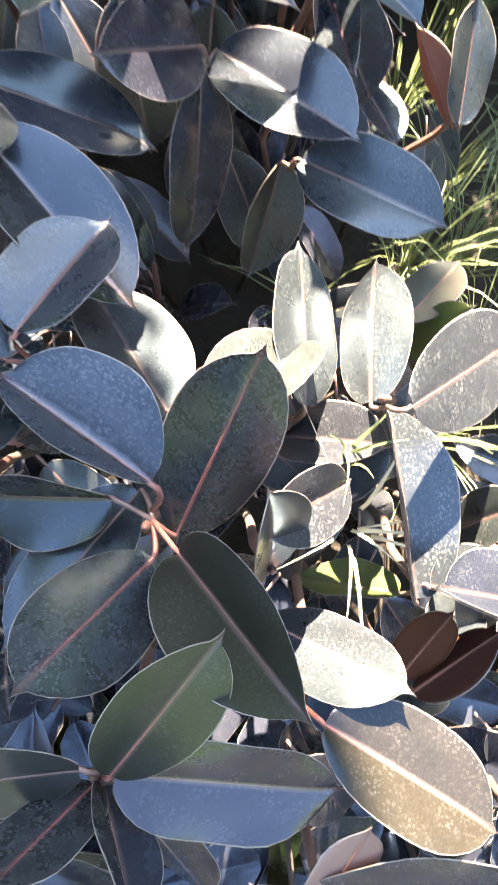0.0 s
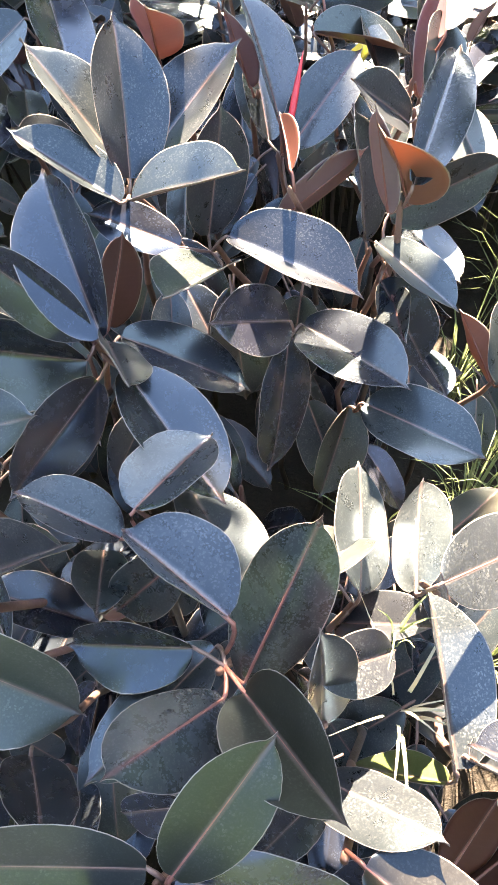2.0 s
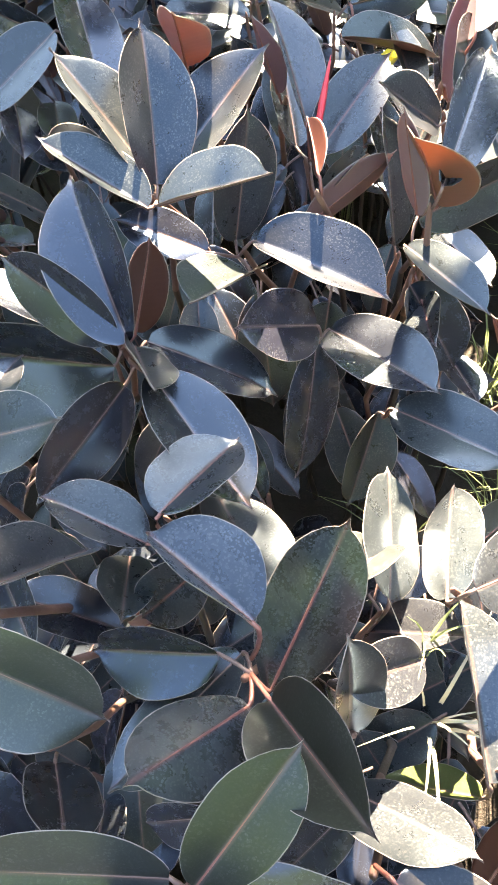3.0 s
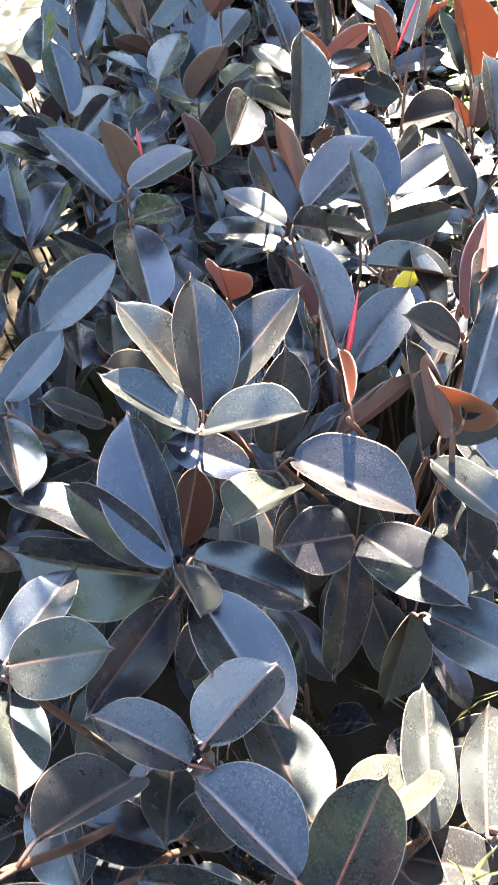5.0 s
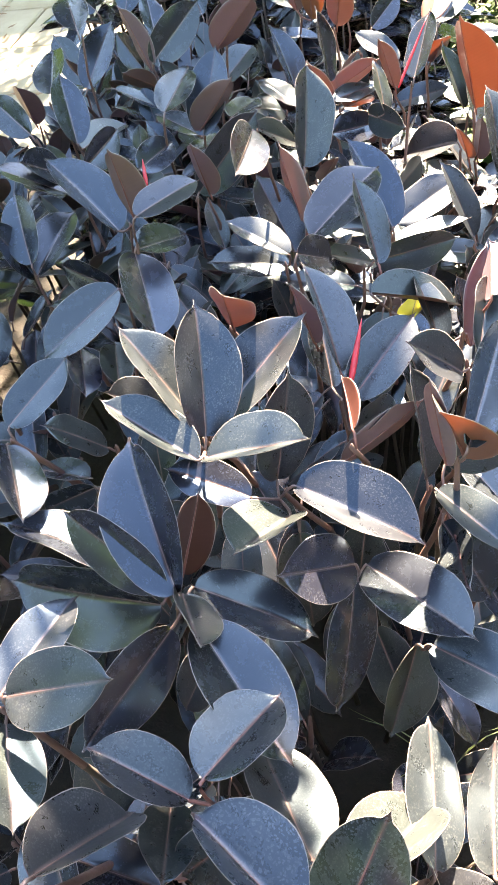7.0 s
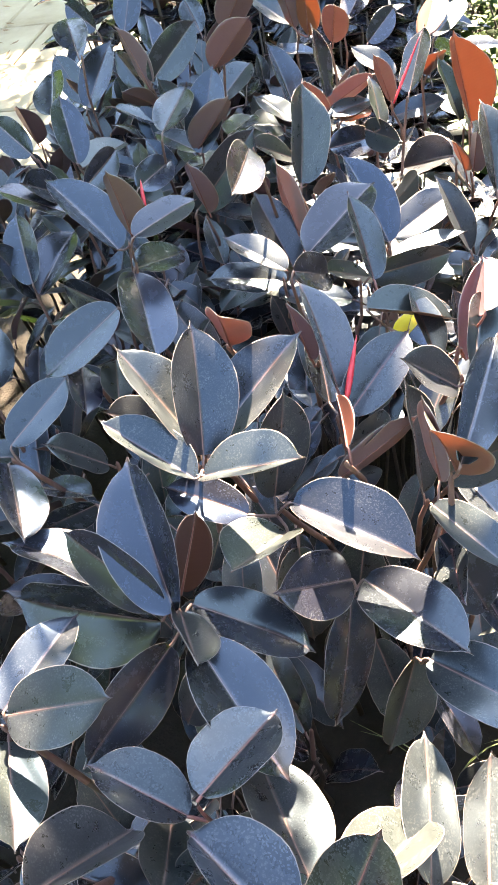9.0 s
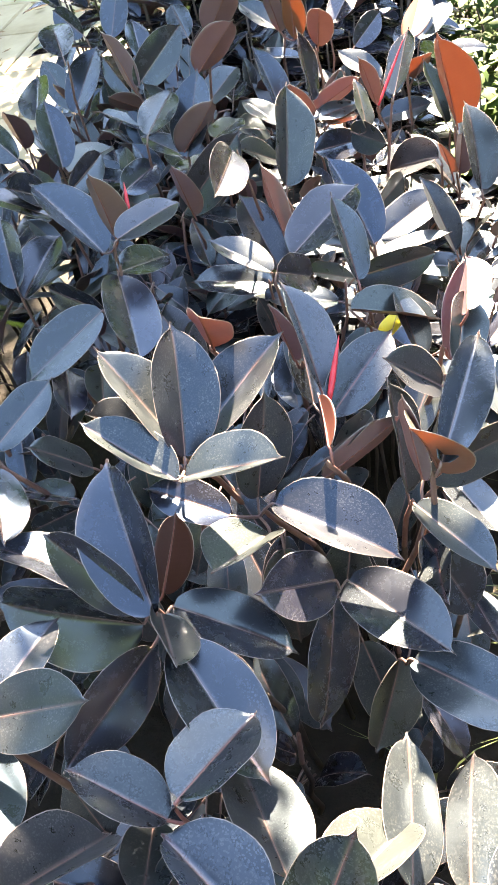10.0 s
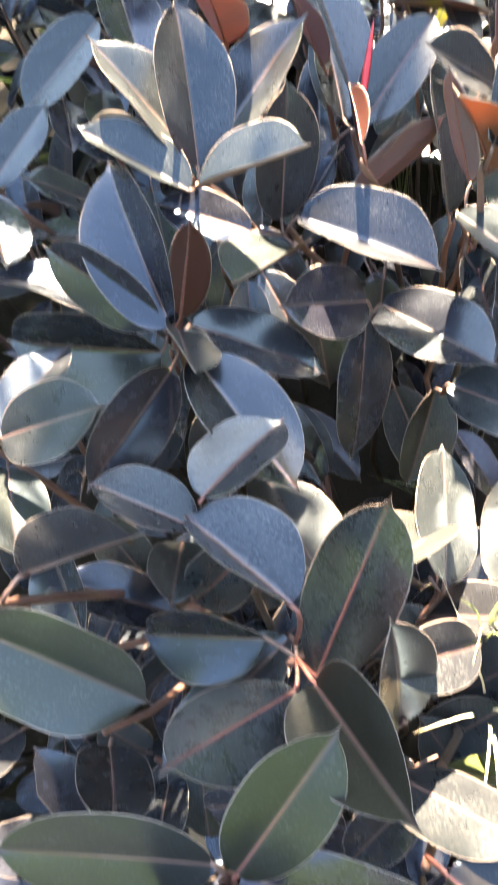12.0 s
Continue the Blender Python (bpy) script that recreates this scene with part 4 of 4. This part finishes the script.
places = []
for j in range(22):
    for i in range(15):
        x = -1.6 + 0.17 * i + (0.085 if j % 2 else 0) + dice.uniform(-0.05, 0.05)
        y = -0.45 + 0.165 * j + dice.uniform(-0.05, 0.05)
        if bed(x, y):
            places.append((x, y, dice.uniform(0.72, 0.88) if y > 0.3 or abs(x) > 0.6 else dice.uniform(0.4, 0.6)))
for j in range(9):
    for i in range(6):
        x, y = -0.12 + 0.13 * i + dice.uniform(-0.05, 0.05), 1.06 + 0.13 * j + dice.uniform(-0.05, 0.05)
        if bed(x, y):
            places.append((x, y, dice.uniform(0.78, 0.92)))
for j in range(11):
    for i in range(10):
        x, y = -1.05 + 0.12 * i + dice.uniform(-0.04, 0.04), 1.75 + 0.12 * j + dice.uniform(-0.04, 0.04)
        if x > -0.72 - 0.28 * (y - 1.3):
            places.append((x, y, dice.uniform(0.74, 0.92)))
for x, y, top in places:
    if -0.02 < x < 0.26 and 0.15 < y < 0.5:  # a gap in the bed
        top = 0.42
    if -0.95 < x < 0.45 and 0.0 < y < 2.0:
        filler(x, y, top, 6 if y < 1 else 10 if x < -0.2 else 6)

outer = []
for j in range(22):
    for i in range(27):
        x, y = -2.9 + 0.17 * i + dice.uniform(-0.06, 0.06), -1.25 + 0.165 * j + dice.uniform(-0.06, 0.06)
        if not -1.68 < x < 0.85 and y < 2.35 - 0.9 * (x < -1.7) or -1.68 < x < 0.85 and y < -0.55:
            outer.append((x, y, dice.uniform(0.66, 0.86)))

# the far and outer shoots, which nobody could count
FAR = [leaf_mesh(0.15, w, fo, 0.03, 0.03, 0.3, GREEN, UNDER, 5) for w, fo in ((0.076, 0.2), (0.07, 0.3))]
shapes = []
for me in FAR:
    co = np.zeros(len(me.vertices) * 3)
    me.vertices.foreach_get("co", co)
    shapes.append((co.reshape(-1, 3), [tuple(p.vertices) for p in me.polygons], [p.material_index for p in me.polygons]))
verts, faces, slots = [], [], []
for x, y, top in places + outer:
    if -0.95 < x < 0.45 and 0.0 < y < 2.0:
        continue
    turn, highest = dice.uniform(0, 360), 0.0
    for i in range(13):
        turn += 137.5 + dice.uniform(-15, 15)
        a, e = radians(turn), radians(62 - 80 * min(1, i / 7) + dice.uniform(-12, 12))
        way = Vector((math.cos(a) * math.cos(e), math.sin(a) * math.cos(e), math.sin(e)))
        base = Vector((x, y, top - 0.012 - 0.035 * i)) + way * 0.03
        if room_below([base, base + way * 0.08, base + way * 0.15]) > 0:
            continue
        up = Vector((-math.cos(a) * math.sin(e), -math.sin(a) * math.sin(e), math.cos(e))) + Vector((dice.uniform(-0.3, 0.3), dice.uniform(-0.3, 0.3), 0))
        m = np.array(local_frame(base, base + way, up) @ Matrix.Scale(dice.uniform(0.8, 1.1), 4))
        co, fs, sl = shapes[i % 2]
        highest = max(highest, base.z)
        n = len(verts)
        verts += [tuple(q) for q in co @ m[:3, :3].T + m[:3, 3]]
        faces += [tuple(k + n for k in g) for g in fs]
        slots += sl
    if highest:
        v, f = tube([(x, y + 0.1, -0.05), (x, y + 0.05, highest * 0.5), (x, y, highest)], (0.006, 0.005, 0.003), 5)
        n = len(verts)
        verts += [tuple(q) for q in v]
        faces += [tuple(k + n for k in g) for g in f]
        slots += [3] * len(f)
tagged(new("rubber_plant_hedge", mesh_of("rubber_plant_hedge", verts, faces, (GREEN, UNDER, RIM, BARK), slots)),
       "mass of burgundy rubber plants filling the bed", "plants", kind="stuff")

# ---- paving beside the bed ----
PAVING = plain("pale_paving", (0.21, 0.155, 0.095), (0.36, 0.29, 0.20), 3.0, 0.85, 0.5)
LITTER = plain("dead_leaf", (0.10, 0.05, 0.025), (0.24, 0.13, 0.06), 30, 0.8, 0.4)


def slab(x0, y0, x1, y1, top):
    bm = bmesh.new()
    bmesh.ops.create_cube(bm, size=1)
    for v in bm.verts:
        v.co = (x0 + (v.co.x + 0.5) * (x1 - x0), y0 + (v.co.y + 0.5) * (y1 - y0), top - 0.06 + (v.co.z + 0.5) * 0.06)
    bmesh.ops.bevel(bm, geom=[e for e in bm.edges if min(v.co.z for v in e.verts) > top - 0.01], offset=0.008, segments=1, affect="EDGES")
    me = bpy.data.meshes.new("paving_slab")
    bm.to_mesh(me)
    bm.free()
    me.materials.append(PAVING)
    return me


paving = tagged(new("pavement"), "pale sunlit stone paving beside the bed", "pavement", kind="structure")
for j in range(10):
    for i in range(9):
        x0, y0 = -6.2 + 0.62 * i + (0.3 if j % 2 else 0), 2.2 + 0.55 * j
        if not j and x0 > -1.9:
            continue
        part("paving_slab", slab(x0 + 0.006, y0 + 0.006, x0 + 0.614, y0 + 0.544, 0.03 + dice.uniform(-0.004, 0.004)), paving)
verts, faces = [], []
for i in range(420):
    p = Vector((dice.uniform(-5.5, -0.6), dice.uniform(2.4, 7.0), 0.042))
    a = dice.uniform(0, 6.3)
    u, w = Vector((math.cos(a), math.sin(a), dice.uniform(-0.2, 0.2))) * dice.uniform(0.02, 0.05), Vector((-math.sin(a), math.cos(a), 0.3)) * 0.014
    n = len(verts)
    verts += [p - u, p + w, p + u + Vector((0, 0, 0.01)), p - w + Vector((0, 0, 0.008))]
    faces += [(n, n + 1, n + 2), (n, n + 2, n + 3)]
tagged(new("leaf_litter", mesh_of("leaf_litter", verts, faces, (LITTER,))), "dry brown leaves fallen on the paving", "litter", kind="stuff")

# ---- unseen tree added to shade part of the bed ----
TREE_LEAF = plain("tree_leaf", (0.035, 0.07, 0.015), (0.08, 0.13, 0.03), 12, 0.5, 0.2, share=0.25)


def tree(x, y, crown, lobes, seed):
    """A trunk with limbs and a crown of many single leaves in clumps."""
    rnd = random.Random(seed)
    near = lambda most: max(-most, min(most, rnd.gauss(0, 1)))
    ob = tagged(new("tree"), "unseen broadleaf tree added to shade parts of the bed", "tree")
    ob.location = (x, y, 0)
    c = Vector(crown) - ob.location
    knee = c * 0.3 + Vector((0, 0, c.z * 0.35))
    v, f = tube([(0, 0, -0.1), (0.02, 0.03, 0.5), knee * 0.6, knee, knee.lerp(c, 0.5), c], (0.16, 0.13, 0.11, 0.09, 0.06, 0.03), 10)
    verts, faces = list(v), list(f)
    clumps = []
    for lobe, spread, count in lobes:
      for i in range(count):
        tip = Vector(lobe) + reach - ob.location + Vector((near(1.2) * spread[0], near(1.6) * spread[1], near(1.6) * spread[2]))
        start = knee.lerp(c, rnd.uniform(0.6, 1.0))
        v, f = tube([start, start.lerp(tip, 0.5) + Vector((0, 0, 0.08)), tip], (0.014, 0.008, 0.003), 5)
        n = len(verts)
        verts += v
        faces += [tuple(q + n for q in g) for g in f]
        clumps.append((tip, 0.085 if spread[0] > 0.1 else 0.045 if spread[0] > 0.02 else 0.03))
    part("trunk", mesh_of("trunk", verts, faces, (BARK,)), ob, "grey-brown trunk with limbs")
    verts, faces = [], []
    for tip, wide in clumps:
        for i in range(48):
            p = tip + Vector((near(1.5), near(1.5), near(1.5))) * wide
            a = Vector((rnd.gauss(0, 1), rnd.gauss(0, 1), rnd.gauss(0, 0.5))).normalized()
            b = a.cross(Vector((rnd.gauss(0, 0.4), rnd.gauss(0, 0.4), 1))).normalized()
            h = rnd.uniform(0.035, 0.06)
            n = len(verts)
            verts += [p - a * h, p + b * h * 0.42 + Vector((0, 0, 0.006)), p + a * h, p - b * h * 0.42 + Vector((0, 0, 0.006)), p]
            faces += [(n, n + 1, n + 4), (n + 1, n + 2, n + 4), (n + 2, n + 3, n + 4), (n + 3, n, n + 4)]
    part("crown", mesh_of("crown", verts, faces, (TREE_LEAF,)), ob, "crown of small green leaves in clumps set to cast shade")
    return ob


reach = sun_way * 3.2
# the lobes of the added crown: the place that each one is set to shade, how far it spreads, its clumps
SHADE_LOBES = [
    ((-0.6, 1.75, 0.85), (0.2, 0.2, 0.12), 30), ((-0.62, 2.25, 0.85), (0.16, 0.2, 0.12), 22), ((-0.51, 1.05, 0.9), (0.13, 0.18, 0.12), 26),
    ((-0.75, 0.75, 0.9), (0.2, 0.2, 0.12), 12), ((-0.53, 1.45, 0.9), (0.15, 0.16, 0.12), 44), ((-0.66, 2.1, 0.8), (0.2, 0.3, 0.12), 36),
    ((-1.3, 1.9, 0.5), (0.35, 0.4, 0.12), 40), ((-1.95, 3.35, 0), (0.3, 0.3, 0.12), 6), ((-2.15, 4, 0), (0.3, 0.3, 0.12), 3),
    ((-1.75, 2.75, 0), (0.2, 0.25, 0.12), 12), ((-1.15, 0.9, 0.8), (0.28, 0.4, 0.3), 70), ((-1.55, 0.4, 0.9), (0.35, 0.4, 0.35), 60),
    ((-1.1, 0.2, 1.2), (0.2, 0.25, 0.25), 30), ((-0.10, 0.25, 0.79), (0.03, 0.03, 0.03), 4), ((-0.01, 0.05, 0.88), (0.04, 0.05, 0.05), 6),
    ((-0.06, 0.18, 0.82), (0.04, 0.03, 0.04), 6), ((0.03, 0.42, 0.52), (0.015, 0.02, 0.03), 4), ((0.09, 0.03, 0.87), (0.012, 0.02, 0.02), 2),
    ((-0.02, 1.12, 0.78), (0.03, 0.07, 0.03), 9), ((0.20, 0.68, 0.86), (0.012, 0.03, 0.02), 2),
]
tree(-3.6, 4.6, Vector((-0.7, 1.1, 0.9)) + reach, SHADE_LOBES, 4)

# ---- unseen trees added round the garden to block the low sky ----
def far_trees():
    """An added ring of woods, out of view, that keeps the bright horizon out of the leaves' reflections; its top is
    uneven.
    """
    rnd = random.Random(21)
    verts, faces = [], []
    ring = []
    for i in range(96):
        a = 2 * math.pi * i / 96
        r = 13 + 2.0 * noise.noise((math.cos(a) * 3, math.sin(a) * 3, 1))
        h = 7.5 + 2.0 * noise.noise((math.cos(a) * 5, math.sin(a) * 5, 4))
        ring.append((a, r, h))
        for u, bulge in ((0, 0), (0.3, -0.5), (0.7, -0.4), (1.0, 0.6)):
            rr = r + bulge + rnd.uniform(-0.25, 0.25)
            verts.append((math.cos(a) * rr, math.sin(a) * rr, h * u - 0.1))
    for i in range(96):
        n = (i + 1) % 96
        faces += [(4 * i + k, 4 * n + k, 4 * n + k + 1, 4 * i + k + 1) for k in range(3)]
    for a, r, h in ring:
        for k in range(70):
            b, z = a + rnd.uniform(-0.035, 0.035), rnd.uniform(0.1, 1.12) ** 0.7 * h
            p = Vector((math.cos(b), math.sin(b), 0)) * (r - rnd.uniform(0.3, 1.2)) + Vector((0, 0, z))
            u = Vector((rnd.gauss(0, 1), rnd.gauss(0, 1), rnd.gauss(0, 1))).normalized()
            w = u.orthogonal().normalized() * rnd.uniform(0.06, 0.13)
            u = u * rnd.uniform(0.14, 0.26)
            n = len(verts)
            verts += [p - u, p + w, p + u, p - w]
            faces.append((n, n + 1, n + 2, n + 3))
    tagged(new("far_trees", mesh_of("far_trees", verts, faces, (TREE_LEAF,))), "unseen ring of green trees added to screen off the low sky", "trees", kind="stuff")


far_trees()

# ---- the green shrub behind the bed ----
SHRUB = plain("shrub_leaf", (0.012, 0.028, 0.006), (0.035, 0.065, 0.012), 14, 0.65, 0.2, spec=0.08, share=0.08)


def shrub(x, y, size, height, count, seed):
    """A bush of stems and many single oval leaves."""
    rnd = random.Random(seed)
    ob = tagged(new("shrub"), "leafy green shrub behind the rubber plants", "shrub")
    ob.location = (x, y, 0)
    verts, faces, lv, lf = [], [], [], []
    for i in range(count):
        a, r = rnd.uniform(0, 6.28), size * math.sqrt(rnd.random())
        tip = Vector((math.cos(a) * r, math.sin(a) * r, height * rnd.uniform(0.55, 1.0) * (1 - 0.3 * (r / size) ** 2)))
        v, f = tube([(tip.x * 0.2, tip.y * 0.2, -0.03), tip * 0.6, tip], (0.006, 0.004, 0.002), 5)
        n = len(verts)
        verts += v
        faces += [tuple(q + n for q in g) for g in f]
        for k in range(26):
            p = (tip * rnd.uniform(0.45, 1.05)) + Vector((rnd.gauss(0, 0.03), rnd.gauss(0, 0.03), rnd.gauss(0, 0.02)))
            b = rnd.uniform(0, 6.28)
            u = Vector((math.cos(b), math.sin(b), rnd.uniform(-0.5, 0.5))).normalized() * rnd.uniform(0.022, 0.04)
            w = u.cross(Vector((rnd.gauss(0, 0.4), rnd.gauss(0, 0.4), 1))).normalized() * u.length * 0.48
            d = Vector((0, 0, -0.25 * u.length))
            n = len(lv)
            lv += [p - u, p - u * 0.4 + w * 0.85 + d * 0.4, p + u * 0.3 + w * 0.8, p + u + d, p + u * 0.3 - w * 0.8, p - u * 0.4 - w * 0.85 + d * 0.4, p + Vector((0, 0, 0.2 * w.length))]
            lf += [(n, n + 1, n + 6), (n + 1, n + 2, n + 6), (n + 2, n + 3, n + 6), (n + 3, n + 4, n + 6), (n + 4, n + 5, n + 6), (n + 5, n, n + 6)]
    part("branch", mesh_of("branch", verts, faces, (BARK,)), ob, "thin brown stems")
    part("foliage", mesh_of("foliage", lv, lf, (SHRUB,)), ob, "glossy mid-green leaves")
    return ob


for x, y, size, height, seed in ((0.42, 2.15, 0.34, 0.75, 2), (1.0, 2.3, 0.36, 0.8, 3), (0.15, 2.75, 0.3, 0.6, 5), (0.75, 2.9, 0.4, 0.8, 6), (1.2, 1.6, 0.3, 0.7, 8), (0.34, 1.95, 0.26, 0.78, 9), (-0.05, 3.35, 0.4, 0.7, 10), (0.45, 2.6, 0.36, 0.8, 11), (-0.5, 3.6, 0.34, 0.6, 12), (0.3, 3.5, 0.45, 0.8, 14)):
    shrub(x, y, size, height, 34, seed)


# ---- grass between the plants ----
def grass_tuft(x, y, z, blades, height, spread, mat, label, seed):
    rnd = random.Random(seed)
    ob = tagged(new("grass_tuft"), label, "grass", "grass among the plants")
    ob.location = (x, y, z)
    verts, faces = [], []
    for i in range(blades):
        a = rnd.uniform(0, 6.28)
        out = Vector((math.cos(a), math.sin(a), 0))
        side = Vector((-math.sin(a), math.cos(a), 0)) * rnd.uniform(0.0009, 0.002)
        h, s, root = height * rnd.uniform(0.55, 1.1), spread * rnd.uniform(0.3, 1.1), out * rnd.uniform(0, 0.02)
        n = len(verts)
        for u in (0, 0.25, 0.5, 0.75, 1.0):
            p = root + out * s * u * u + Vector((0, 0, h * (u - 0.35 * u ** 3)))
            k = 1 - 0.92 * u ** 2
            verts += [p - side * k, p + Vector((0, 0, 0.0006)) + out * 0.0008, p + side * k]
        for q in range(4):
            m = n + 3 * q
            faces += [(m, m + 1, m + 4, m + 3), (m + 1, m + 2, m + 5, m + 4)]
    part("tuft", mesh_of("tuft", verts, faces, (mat,)), ob)
    return ob


grass_tuft(0.176, 0.150, 0.70, 5, 0.10, 0.05, GRASS, "fresh green grass blades among the leaves", 1)
grass_tuft(0.190, 0.095, 0.66, 9, 0.09, 0.09, STRAW, "pale dry grass blades among the leaves", 2)
for x, y, z, n, h, seed in ((0.33, 0.50, 0.10, 45, 0.42, 3), (0.38, 0.66, 0.05, 45, 0.45, 4), (0.32, 0.80, 0.05, 35, 0.42, 5), (0.44, 0.40, 0.05, 50, 0.45, 6), (0.42, 0.54, 0.05, 45, 0.45, 12), (0.50, 0.62, 0.05, 45, 0.45, 13),
                            (0.17, 0.42, 0.15, 8, 0.33, 8), (0.02, 1.02, 0.3, 16, 0.38, 9), (0.36, 0.25, 0.1, 40, 0.45, 10), (0.42, 0.95, 0.05, 50, 0.5, 11)):
    grass_tuft(x, y, z, n, h, 0.16, GRASS, "bright green grass tuft growing between the plants", seed)
